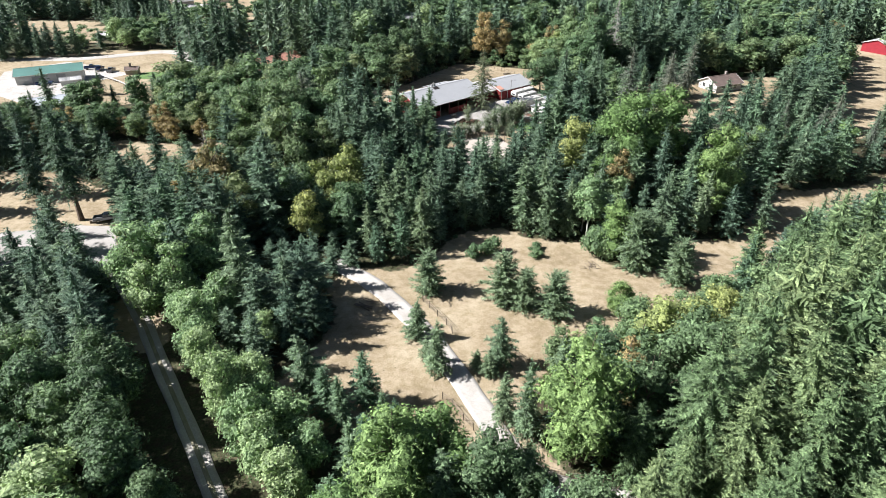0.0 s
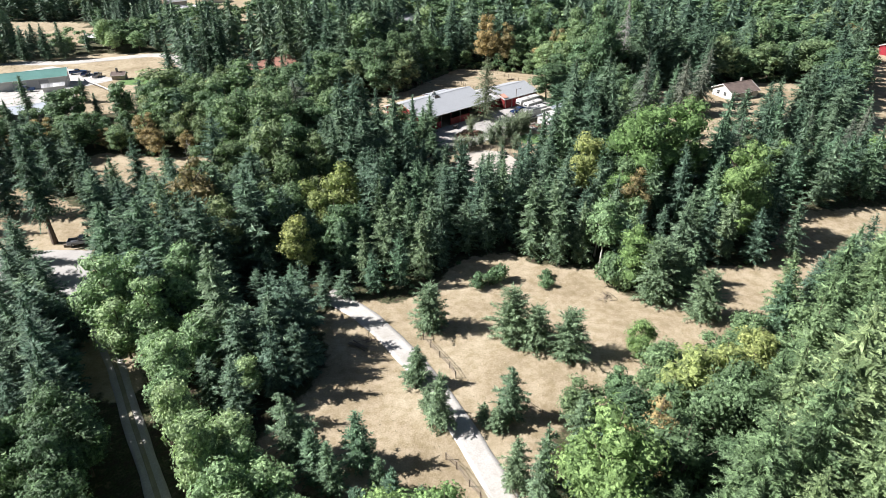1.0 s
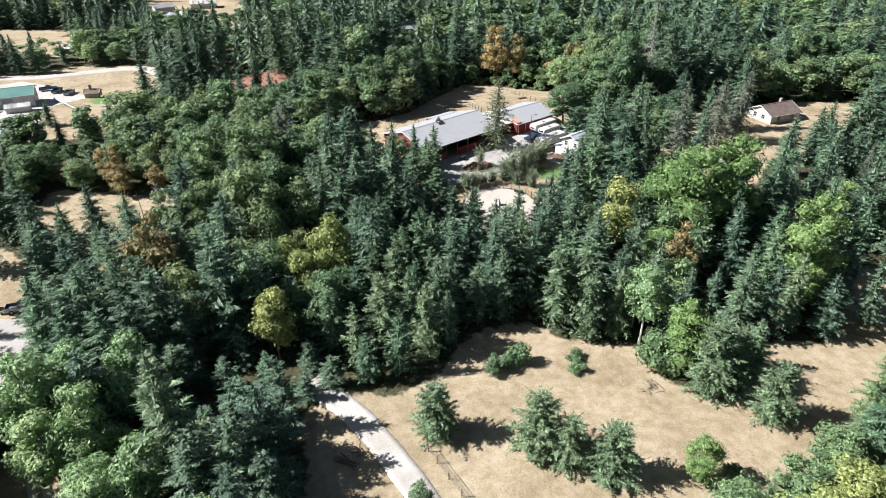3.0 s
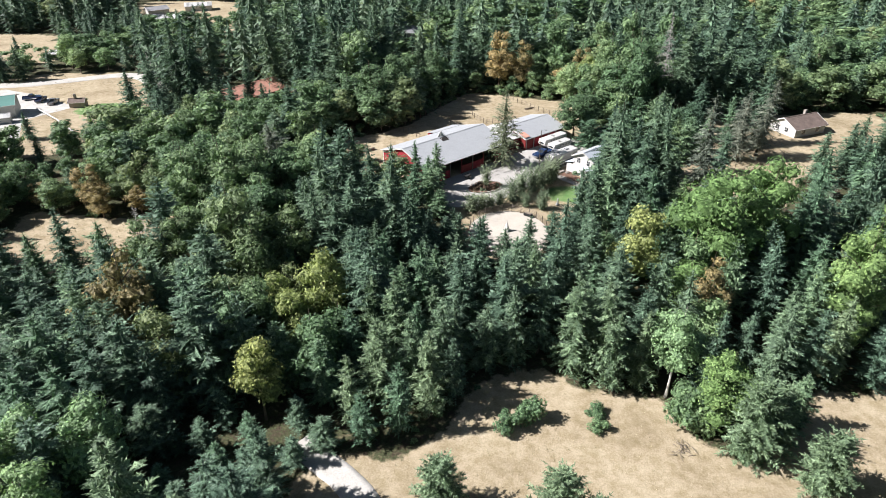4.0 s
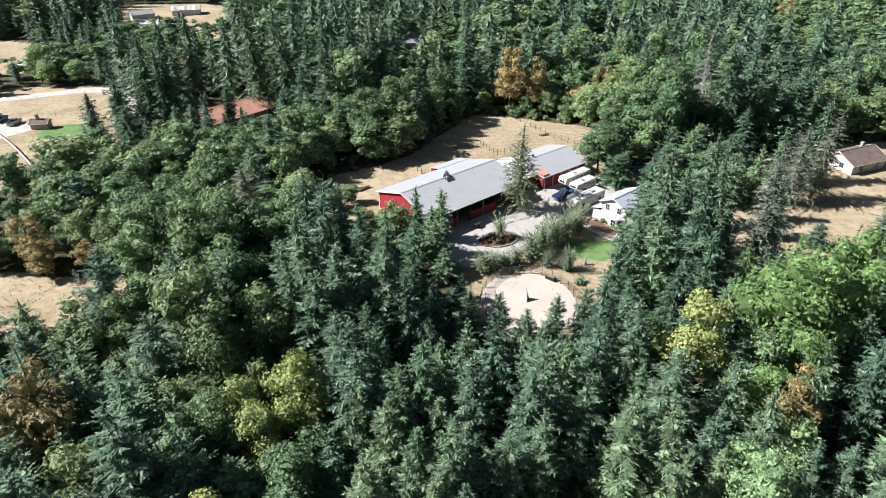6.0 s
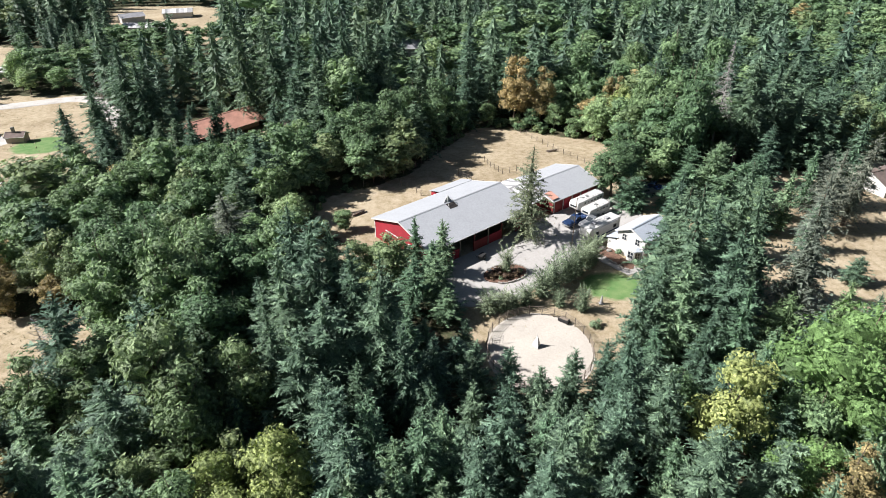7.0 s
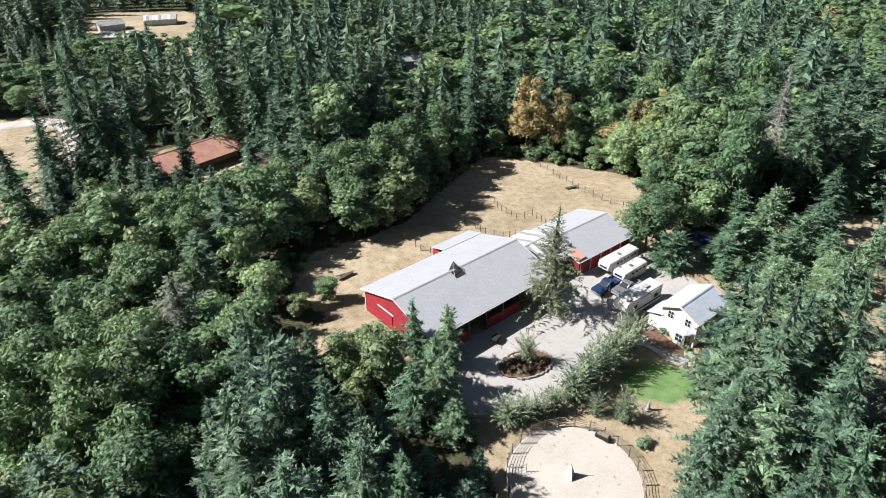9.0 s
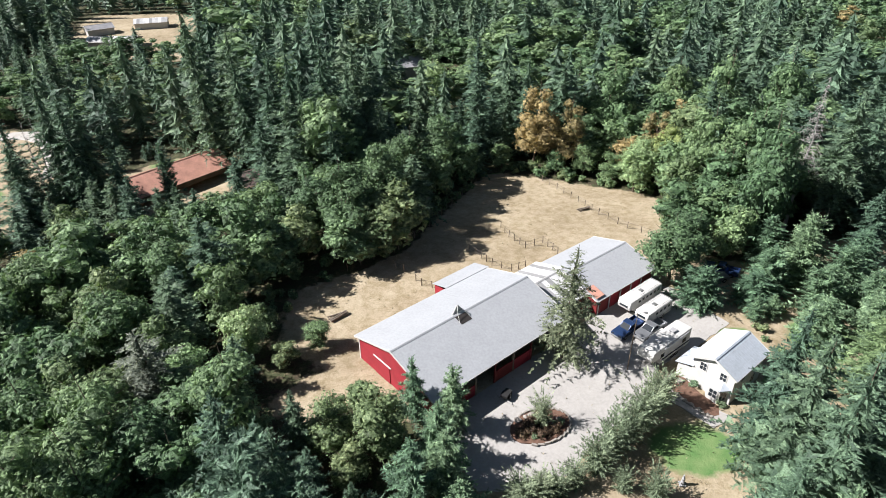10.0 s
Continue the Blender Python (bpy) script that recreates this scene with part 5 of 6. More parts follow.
def pickup(label, m, paint):
    v = root("pickup_truck", m, label, "pickup truck", "parked vehicles")
    bm = prism(bmesh.new(), [(-2.75, 0.45), (2.7, 0.45), (2.78, 0.75), (2.7, 1.02), (1.25, 1.12), (-0.75, 1.12), (-0.75, 0.78), (-2.75, 0.78)], -0.96, 0.96)
    part("body", soften(bm, 0.06), paint, v)
    bm = bmesh.new()
    box(bm, -2.75, -0.76, -0.96, -0.86, 0.77, 1.17, 0.02)
    box(bm, -2.75, -0.76, 0.86, 0.96, 0.77, 1.17, 0.02)
    box(bm, -2.77, -2.67, -0.955, 0.955, 0.6, 1.16, 0.02)
    part("bed_sides", bm, paint, v)
    bm = prism(bmesh.new(), [(1.15, 1.1), (0.45, 1.74), (-0.55, 1.78), (-0.78, 1.1)], -0.8, 0.8)
    cab = part("cab", soften(bm, 0.07), paint, v)
    part("windscreen", slab(bmesh.new(), [(1.14, -0.72, 1.16), (1.14, 0.72, 1.16), (0.52, 0.64, 1.73), (0.52, -0.64, 1.73)], 0.02), GLASS, cab, "dark windscreen")
    part("rear_window", box(bmesh.new(), -0.80, -0.70, -0.6, 0.6, 1.25, 1.62), GLASS, cab, "dark rear window")
    for y in (-0.805, 0.785):
        part("side_window", prism(bmesh.new(), [(0.95, 1.18), (0.42, 1.66), (-0.5, 1.69), (-0.62, 1.18)], y, y + 0.02), GLASS, cab, "dark side window")
    for y in (-0.75, 0.5):
        part("headlight", box(bmesh.new(), 2.7, 2.79, y, y + 0.25, 0.78, 0.95, 0.02), GLASS, v, "clear headlight")
        part("tail_light", box(bmesh.new(), -2.8, -2.74, y - 0.12 if y < 0 else y + 0.25, y + 0.05 if y < 0 else y + 0.4, 0.8, 1.05), RED, v, "red tail light")
    part("bumper", box(bmesh.new(), 2.72, 2.86, -0.9, 0.9, 0.42, 0.64, 0.03), STEEL, v, "chrome front bumper")
    part("rear_bumper", box(bmesh.new(), -2.9, -2.76, -0.9, 0.9, 0.42, 0.6, 0.03), STEEL, v, "steel rear bumper")
    for x in (-1.75, 1.75):
        for y in (-0.86, 0.86):
            wheel(v, x, y)
    return v


def horse_trailer(label, m, L, H, panes):
    v = root("horse_trailer", m, label, "horse trailer", "parked vehicles")
    bm = prism(bmesh.new(), [(-L / 2, 0.45), (L / 2 - 1.6, 0.45), (L / 2 - 1.5, 1.15), (L / 2 - 0.1, 1.35), (L / 2, 1.9), (L / 2 - 0.25, H), (-L / 2, H)], -1.1, 1.1)
    part("body", soften(bm, 0.14), WHITE, v)
    for y in (-1.125, 1.105):
        for k in range(panes):
            x = -L / 2 + 0.7 + k * (L - 2.4) / panes
            part("side_window", box(bmesh.new(), x, x + 0.5, y, y + 0.02, H - 0.85, H - 0.45), GLASS, v, "small dark window")
        part("stripe", box(bmesh.new(), -L / 2 + 0.2, L / 2 - 1.7, y + 0.002, y + 0.018, 0.85, 1.0), STEEL, v, "grey metal side stripe")
    part("nose_window", box(bmesh.new(), L / 2 - 0.02, L / 2 + 0.012, -0.7, 0.7, 1.75, 2.1), GLASS, v, "dark nose window")
    part("roof_vent", box(bmesh.new(), -0.3, 0.3, -0.3, 0.3, H + 0.01, H + 0.13, 0.03), STEEL, v, "grey roof vent")
    part("roof_rail", tube(tube(bmesh.new(), [(-L / 2 + 0.2, -0.85, H + 0.18), (L / 6, -0.85, H + 0.18)], 0.025, 5), [(-L / 2 + 0.2, 0.85, H + 0.18), (L / 6, 0.85, H + 0.18)], 0.025, 5), STEEL, v, "steel roof rail")
    part("rail_foot", box(bmesh.new(), -L / 2 + 0.18, -L / 2 + 0.24, -0.87, 0.87, H - 0.02, H + 0.19), STEEL, v, "steel rail foot")
    part("rear_door", box(bmesh.new(), -L / 2 - 0.05, -L / 2 - 0.01, -0.95, 0.95, 0.55, H - 0.25, 0.01), GREYWALL, v, "grey rear door")
    part("hitch", tube(bmesh.new(), [(L / 2 - 0.8, 0, 1.3), (L / 2 - 0.8, 0, 0.8)], 0.09, 8), STEEL, v, "steel gooseneck hitch")
    for x in (-1.1, -0.2):
        for y in (-1.02, 1.02):
            wheel(v, x, y, 0.36, 0.22)
    return v


def camper(label, m):
    v = root("camper_trailer", m, label, "camper trailer", "parked vehicles")
    L, H = 9.0, 3.35
    bm = prism(bmesh.new(), [(-L / 2, 0.5), (L / 2 - 2.2, 0.5), (L / 2 - 2.1, 1.55), (L / 2 - 0.25, 1.7), (L / 2, 2.2), (L / 2 - 0.35, H - 0.1), (L / 2 - 1.6, H), (-L / 2, H)], -1.22, 1.22)
    part("body", soften(bm, 0.16), WHITE, v)
    part("slide_out", box(bmesh.new(), -1.8, 1.2, -1.75, -1.225, 0.75, 2.85, 0.04), WHITE, v, "white slide-out room")
    for x, z0, z1, w in ((-3.4, 1.6, 2.3, 0.9), (1.7, 1.6, 2.3, 0.8)):
        part("side_window", box(bmesh.new(), x, x + w, -1.24, -1.222, z0, z1), GLASS, v, "dark side window")
        part("side_window", box(bmesh.new(), x, x + w, 1.222, 1.24, z0, z1), GLASS, v, "dark side window")
    part("slide_window", box(bmesh.new(), -1.2, 0.4, -1.77, -1.752, 1.6, 2.3), GLASS, v, "dark slide-out window")
    part("entry_door", box(bmesh.new(), 2.6, 3.2, -1.245, -1.222, 0.6, 2.4, 0.006), GREYWALL, v, "grey entry door")
    for y in (-1.236, 1.222):
        part("stripe", box(bmesh.new(), -L / 2 + 0.2, L / 2 - 2.4, y, y + 0.012, 1.05, 1.3), BLUE, v, "dark blue side stripe")
    for x in (-2.2, 1.2):
        part("roof_unit", box(bmesh.new(), x, x + 0.9, -0.4, 0.4, H + 0.002, H + 0.3, 0.08), GREYWALL, v, "grey roof air conditioner")
    part("awning", tube(bmesh.new(), [(-3.6, 1.34, H - 0.25), (2.0, 1.34, H - 0.25)], 0.09, 8), GREYWALL, v, "rolled grey awning")
    part("bumper", box(bmesh.new(), -L / 2 - 0.15, -L / 2 - 0.01, -1.1, 1.1, 0.45, 0.6), STEEL, v, "steel rear bumper")
    part("landing_leg", tube(tube(bmesh.new(), [(2.6, -0.8, 0.0), (2.6, -0.8, 1.6)], 0.06, 6), [(2.6, 0.8, 0.0), (2.6, 0.8, 1.6)], 0.06, 6), STEEL, v, "steel landing legs")
    for x in (-1.6, -0.7):
        for y in (-1.1, 1.1):
            wheel(v, x, y, 0.38, 0.22)
    return v


DZ = 3.86
camper("white fifth-wheel camper with roof units parked on the yard", pose(21.2, 182.6, DZ, 0, 0, 221))
horse_trailer("long white horse trailer beside the stable wing", pose(20.6, 194.2, DZ, 0, 0, 222), 8.2, 2.75, 6)
horse_trailer("short white horse trailer behind a blue pickup", pose(21.9, 191.0, DZ, 0, 0, 222), 6.4, 2.5, 4)
blue_pickup = pickup("dark blue pickup truck hitched to a trailer", pose(17.6, 187.7, DZ, 0, 0, 222), BLUE)
grey_pickup = pickup("silver-grey pickup truck parked beside the camper", pose(20.7, 187.4, DZ, 0, 0, 222), SILVER)
for x, y, a in ((-148, 246.5, 30), (-143.5, 244.3, 100), (-137.5, 241.5, 100), (-147.5, 214.6, 25), (-76, 117.5, 20)):
    c = copy_thing(grey_pickup if x > -140 else blue_pickup, pose(x, y, gz(x, y) + 0.1, 0, 0, a))
    c["label"] = "pickup truck parked beside the far sheds" if x < -100 else "grey pickup truck parked by the tall fir"
c = copy_thing(blue_pickup, pose(36.2, 203.6, gz(36, 203) + 0.05, 0, 0, 150))
c["label"] = "dark blue pickup truck in the shade of trees"


# ---- yard, garden and pen ----
def post_and_rail(name, label, line, spacing, height, rails, post_w=0.07, rail_r=0.035, material=RAIL_WOOD, category="fence"):
    """A fence along a line: every post a part, every run of rail a part."""
    x0, y0 = line[0]
    f = root(name, pose(x0, y0, gz(x0, y0)), label, category)
    inv = f.matrix_world.inverted()
    pts = []
    for (ax, ay), (bx, by) in zip(line, line[1:]):
        n = max(1, round(math.hypot(bx - ax, by - ay) / spacing))
        pts += [(ax + (bx - ax) * k / n, ay + (by - ay) * k / n) for k in range(n)]
    pts.append(line[-1])
    me = None
    for i, (x, y) in enumerate(pts):
        q = inv @ Vector((x, y, gz(x, y)))
        hh = height + 0.15
        if me is None:
            po = part("post", box(bmesh.new(), -post_w, post_w, -post_w, post_w, -0.4, hh, 0.012), material, f, "", Matrix.Translation(q))
            me = po.data
        else:
            obj("post", me, f, "", Matrix.Translation(q) @ pose(0, 0, 0, random.gauss(0, 2), random.gauss(0, 2), random.gauss(0, 8)))
    for a, b in zip(pts, pts[1:]):
        for k in range(rails):
            z = height * (k + 1) / rails
            p, q = inv @ Vector((*a, gz(*a) + z)), inv @ Vector((*b, gz(*b) + z + random.gauss(0, 0.03)))
            part("rail", tube(bmesh.new(), [p, (p + q) / 2 + Vector((0, 0, -0.03)), q], rail_r, 5), material, f)
    return f


PEN = (7.5, 150.9)
ring = [(PEN[0] + 7.7 * math.cos(a), PEN[1] + 7.7 * math.sin(a)) for a in np.linspace(0, 6.2832, 27)]
sheet("pen_floor", [(PEN[0] + 7.9 * math.cos(a), PEN[1] + 7.9 * math.sin(a)) for a in np.linspace(0, 6.2832, 33)[:-1]], SAND, "pale raked sand floor of the round pen", "pen floor", 0.04)
post_and_rail("round_pen", "round training pen of weathered rails on pale sand", ring, 1.9, 1.55, 5, 0.06, 0.03, RAIL_WOOD, "pen")
post_and_rail("pen_gate", "pale metal gate panel standing in the round pen", [(0.6, 151.6), (2.2, 152.2)], 1.6, 1.3, 3, 0.03, 0.02, STEEL, "gate")


def marker():
    """The white three-sided marker in the middle of the pen."""
    f = root("white_marker", pose(7.15, 151.8, gz(7.15, 151.8) + 0.04, 0, 0, 20), "white pyramid marker with a pole in the round pen", "marker")
    bm = bmesh.new()
    lo = [bm.verts.new((0.75 * math.cos(a), 0.75 * math.sin(a), 0)) for a in (0.3, 2.4, 4.5)]
    hi = [bm.verts.new((0.09 * math.cos(a), 0.09 * math.sin(a), 1.75)) for a in (0.3, 2.4, 4.5)]
    bm.faces.new(lo[::-1])
    bm.faces.new(hi)
    for i in range(3):
        bm.faces.new((lo[i], lo[(i + 1) % 3], hi[(i + 1) % 3], hi[i]))
    part("panel", soften(bm, 0.02), WHITE, f)
    part("pole", tube(bmesh.new(), [(0, 0, 1.6), (0.02, 0, 2.3)], 0.03, 6), GREYWALL, f, "grey pole")


marker()


def feeder():
    f = root("hay_feeder", pose(11.7, 157.0, gz(11.7, 157), 0, 0, -35), "dark round-ended feed trough beside the pen rails", "trough")
    bm = bmesh.new()
    box(bm, -0.9, 0.9, -0.4, 0.4, 0.1, 0.65, 0.12)
    part("tub", bm, RUBBER, f)
    part("hay", box(bmesh.new(), -0.7, 0.7, -0.3, 0.3, 0.6, 0.75, 0.08), RAIL_WOOD, f, "brown hay")
    for x in (-0.7, 0.7):
        part("foot", box(bmesh.new(), x - 0.06, x + 0.06, -0.35, 0.35, -0.05, 0.12), RAIL_WOOD, f, "timber foot")


feeder()


def hand_cart():
    f = root("hand_cart", pose(-0.6, 174.0, YZ, 0, 0, 60), "dark two-wheeled garden cart with raised shafts", "cart")
    part("tray", soften(prism(bmesh.new(), [(-0.7, 0.45), (0.6, 0.45), (0.75, 0.9), (-0.8, 0.9)], -0.45, 0.45), 0.03), RUBBER, f)
    wheel(f, 0.0, -0.55, 0.42, 0.12)
    wheel(f, 0.0, 0.55, 0.42, 0.12)
    for y in (-0.4, 0.4):
        part("shaft", tube(bmesh.new(), [(-0.7, y, 0.6), (-1.3, y, 0.9), (-1.7, y, 1.5)], 0.035, 6), RUBBER, f, "dark shaft")


hand_cart()


def statue():
    bm = bmesh.new()
    box(bm, -0.35, 0.35, -0.35, 0.35, 0, 0.18, 0.03)
    prof = [(0.2, 0.18), (0.24, 0.4), (0.16, 0.75), (0.2, 1.0), (0.13, 1.2), (0.06, 1.28), (0.12, 1.4), (0.1, 1.55), (0.02, 1.62)]
    rings = [[bm.verts.new((r * math.cos(6.283 * k / 10), r * math.sin(6.283 * k / 10), z)) for k in range(10)] for r, z in prof]
    for r0, r1 in zip(rings, rings[1:]):
        for k in range(10):
            bm.faces.new((r0[k], r0[(k + 1) % 10], r1[(k + 1) % 10], r1[k]))
    bm.faces.new(rings[-1])
    tagged(part("garden_statue", bm, GREYWALL, None, "weathered grey garden statue on a pale base", pose(18.1, 161.5, gz(18.1, 161.5))), category="statue")


statue()


def rock(bm, c, r, seed):
    g = np.random.default_rng(seed)
    ret = bmesh.ops.create_icosphere(bm, subdivisions=1, radius=r)
    for v in ret["verts"]:
        v.co = Vector(c) + Vector((v.co.x * g.uniform(0.8, 1.3), v.co.y * g.uniform(0.8, 1.3), v.co.z * g.uniform(0.5, 0.9)))
    return bm


def rocks(name, label, places, size, seed):
    for i, (x, y) in enumerate(places):
        r = size * random.uniform(0.7, 1.3)
        bm = rock(bmesh.new(), (0, 0, r * 0.35), r, seed + i)
        ob = part(name, bm, STONE, None, label, pose(x, y, gz(x, y) + 0.06, 0, 0, random.uniform(0, 360)))
        tagged(ob, category="rock", group="garden rocks")


def oval(cx, cy, rx, ry, turn, n=20):
    c, s_ = math.cos(radians(turn)), math.sin(radians(turn))
    return [(cx + rx * math.cos(a) * c - ry * math.sin(a) * s_, cy + rx * math.cos(a) * s_ + ry * math.sin(a) * c) for a in np.linspace(0, 6.2832, n + 1)[:-1]]


sheet("planter_bed", oval(3.2, 169.2, 3.9, 2.5, 25), MULCH, "raised island bed of dark bark mulch in the yard", "flower bed", 0.2, "", 0.3, 1.2)
kerb = root("planter_kerb", pose(3.2, 169.2, YZ), "low grey stone kerb round the island bed", "kerb")
for i, (x, y) in enumerate(oval(0, 0, 4.05, 2.65, 25, 30)):
    if 9 < i < 20:
        continue
    part("kerb_stone", box(bmesh.new(), -0.36, 0.36, -0.12, 0.12, 0.0, 0.22 + 0.04 * (i % 3), 0.04), STONE, kerb, "", pose(x, y, 0, 0, 0, math.degrees(math.atan2(y, x)) + 90))
rocks("boulder", "pale boulder in the island bed", [(1.6, 170.6), (2.3, 170.9), (0.6, 170.0), (5.0, 169.4), (5.7, 170.3)], 0.45, 40)
sheet("house_bed", [(19.9, 177.2), (21.5, 179), (23, 178), (24.3, 175.3), (25.8, 173), (25.4, 171.6), (24.2, 171.3), (22, 174.2)], MULCH, "reddish bark mulch bed below the white house", "flower bed", 0.12, "", 0.3, 1.2)
rocks("garden_rock", "rounded pale stone edging the garden bed", [(20.0 + 4.5 * f + random.gauss(0, 0.12), 176.2 - 5.3 * f + random.gauss(0, 0.12)) for f in np.linspace(0, 1, 22)], 0.24, 70)
rocks("boulder", "pale boulder in the garden bed", [(21.4, 178.2), (22.2, 177.4), (20.6, 177.5)], 0.5, 110)

for x, y, h, w in ((8.9, 163.2, 3.6, 1.7), (11.0, 165.4, 3.9, 1.75), (13.3, 167.6, 3.8, 1.7), (15.4, 169.7, 4.0, 1.75), (17.3, 171.8, 3.9, 1.8), (18.6, 173.6, 3.8, 1.6)):
    plant("hedge", x, y, h, w)
for x, y, h, w, k in ((6.2, 161.0, 2.5, 1.3, "hedge"), (11.4, 160.6, 2.1, 1.0, "hedge"), (14.8, 159.8, 2.9, 1.3, "hedge"), (16.2, 156.1, 1.9, 1.0, "shrub"), (2.4, 159.4, 2.4, 1.5, "hedge"), (0.2, 158.8, 2.6, 1.6, "hedge"), (4.2, 160.0, 2.0, 1.2, "hedge"),
                      (17.3, 147.6, 2.2, 1.4, "greenshrub"), (18.8, 145.8, 2.4, 1.6, "greenshrub"), (16.4, 145.2, 1.8, 1.2, "greenshrub"), (24.0, 176.9, 1.6, 0.8, "shrub"), (26.2, 173.2, 1.3, 0.7, "shrub"),
                      (5.6, 169.6, 1.3, 0.8, "shrub"), (2.6, 167.7, 1.0, 0.9, "shrub")):
    plant(k, x, y, h, w)
plant("hedge", 3.6, 169.6, 3.4, 1.2)
for bx, by, bh, bw in ((2.2, 168.6, 1.8, 1.3), (1.0, 168.0, 1.3, 1.1), (3.6, 168.0, 1.5, 1.2), (4.8, 168.6, 1.4, 1.0)):
    plant("brownshrub", bx, by, bh, bw)


def utility_pole(x, y, h):
    f = root("yard_light_pole", pose(x, y, gz(x, y)), "slim grey light pole standing in the yard", "light pole")
    part("pole", tube(bmesh.new(), [(0, 0, -0.4), (0, 0, h * 0.5), (0, 0, h)], [0.085, 0.07, 0.05], 8), BARK, f)
    part("arm", tube(bmesh.new(), [(0, 0, h - 0.3), (0.5, 0.1, h + 0.05), (0.95, 0.2, h)], 0.035, 6), STEEL, f, "steel lamp arm")
    part("lamp_head", box(bmesh.new(), 0.85, 1.3, 0.08, 0.32, h - 0.1, h + 0.08, 0.04), STEEL, f, "grey lamp head")


utility_pole(15.9, 179.6, 9.5)


def snag(name, label, x, y, h, R, n, base, material=GREY_WOOD, droop=0.35):
    f = root(name, pose(x, y, gz(x, y)), label, "dead tree", "trees")
    g = np.random.default_rng(int(abs(x) * 10))
    part("trunk", stem(h, h * 0.012, g), material, f)
    part("bare_crown", twigs(h, R, g, n, base, droop), material, f, "bare grey branches")


snag("dead_tree", "tall bleached dead conifer with bare branches", 52.9, 219.0, 28.6, 3.6, 150, 0.4)
snag("dead_tree", "bare pale snag trunk at the meadow edge", 54.4, 210.0, 9.0, 0.7, 8, 0.7, PALE_BARK)
snag("dead_tree", "small bare grey tree in the straw field", 96.0, 182.0, 7.0, 3.0, 60, 0.2, PALE_BARK, -0.5)
snag("dead_tree", "bare brown tree at the edge of the clearing", -64.0, 147.5, 9.0, 2.6, 50, 0.25, GREY_WOOD, -0.4)
snag("dead_tree", "thin leaning leafless alder by the road", -104.0, 243.0, 17.0, 2.0, 40, 0.3, GREY_WOOD, -0.3)
snag("dead_tree", "thin leafless alder beside the straw field", -100.0, 238.0, 15.0, 2.0, 40, 0.3, GREY_WOOD, -0.3)
snag("dead_tree", "thin leafless alder near the far road", -107.0, 250.0, 16.0, 2.0, 40, 0.3, GREY_WOOD, -0.3)

# ---- fences and clutter on the land ----
post_and_rail("field_fence", "weathered rail fence beside the driveway", [(-4.2, 88.6), (-3, 86.7), (-1.4, 84.3), (0.2, 81.9), (1.2, 79.6)], 2.4, 1.25, 3)
post_and_rail("field_fence", "short weathered rail fence at the field corner", [(10.4, 74.8), (11.3, 74.0), (13.2, 72.2), (15.5, 71.2)], 2.2, 1.25, 3)
post_and_rail("field_fence", "braced rail fence on the driveway's west side", [(0.2, 64.2), (1.6, 62.8), (3.2, 60.2), (4.6, 58.4)], 2.2, 1.25, 3)
post_and_rail("field_fence", "weathered rail fence along the shaded driveway", [(8.2, 59.5), (9.6, 55.4), (13.2, 51.8), (16.4, 50.6), (20, 50.2)], 2.4, 1.25, 3)
post_and_rail("pasture_fence", "weathered post fence across the far paddock", [(9.5, 246), (13.5, 239.1), (17, 232), (20.1, 225.6), (24.2, 219.1), (28.6, 215.6)], 2.6, 1.3, 2, 0.06, 0.02)
post_and_rail("pasture_fence", "paddock fence of thin posts behind the barn", [(-5.5, 209.7), (-3.4, 207.3), (-1.6, 205.1), (1.6, 203.4), (4, 204.5)], 1.7, 1.3, 2, 0.06, 0.02)
post_and_rail("pasture_fence", "stepped paddock fence on the straw slope", [(0.5, 219), (1.8, 215.2), (4.5, 211), (7.8, 213), (10, 209)], 1.7, 1.3, 2, 0.06, 0.02)
post_and_rail("pasture_fence", "short run of paddock fence near the lean-to", [(-18, 204), (-16.4, 203)], 1.8, 1.2, 2, 0.06, 0.02)
post_and_rail("pasture_fence", "low paddock fence by the lean-to corner", [(-14.2, 200.2), (-13.2, 198.9), (-11.4, 198.2)], 1.6, 1.2, 2, 0.06, 0.02)
post_and_rail("pasture_fence", "thin wire fence along the paddock's dark wood edge", [(-26, 203), (-18, 210), (-13, 219), (-9, 230), (-4, 243)], 2.8, 1.3, 2, 0.06, 0.015)
post_and_rail("pipe_rail", "long white pipe rail across the far straw field", [(-137, 232), (-122, 218), (-108.5, 204.5)], 5.0, 0.9, 1, 0.08, 0.22, WHITE, "rail")
post_and_rail("far_fence", "dark fence beside the far gravel road", [(-130, 284), (-118, 276), (-106, 262)], 3.0, 1.2, 2)


def timber_pile(x, y, turn, label, n=6, L=3.0):
    f = root("timber_pile", pose(x, y, gz(x, y), 0, 0, turn), label, "timber pile")
    for k in range(n):
        a = random.uniform(-0.25, 0.25)
        y0, z0 = (k % 3) * 0.35 - 0.35, 0.12 + 0.22 * (k // 3)
        part("log", tube(bmesh.new(), [(-L / 2, y0 - a * L / 2, z0), (L / 2, y0 + a * L / 2, z0 + 0.15)], [0.13, 0.1], 7), RAIL_WOOD, f)


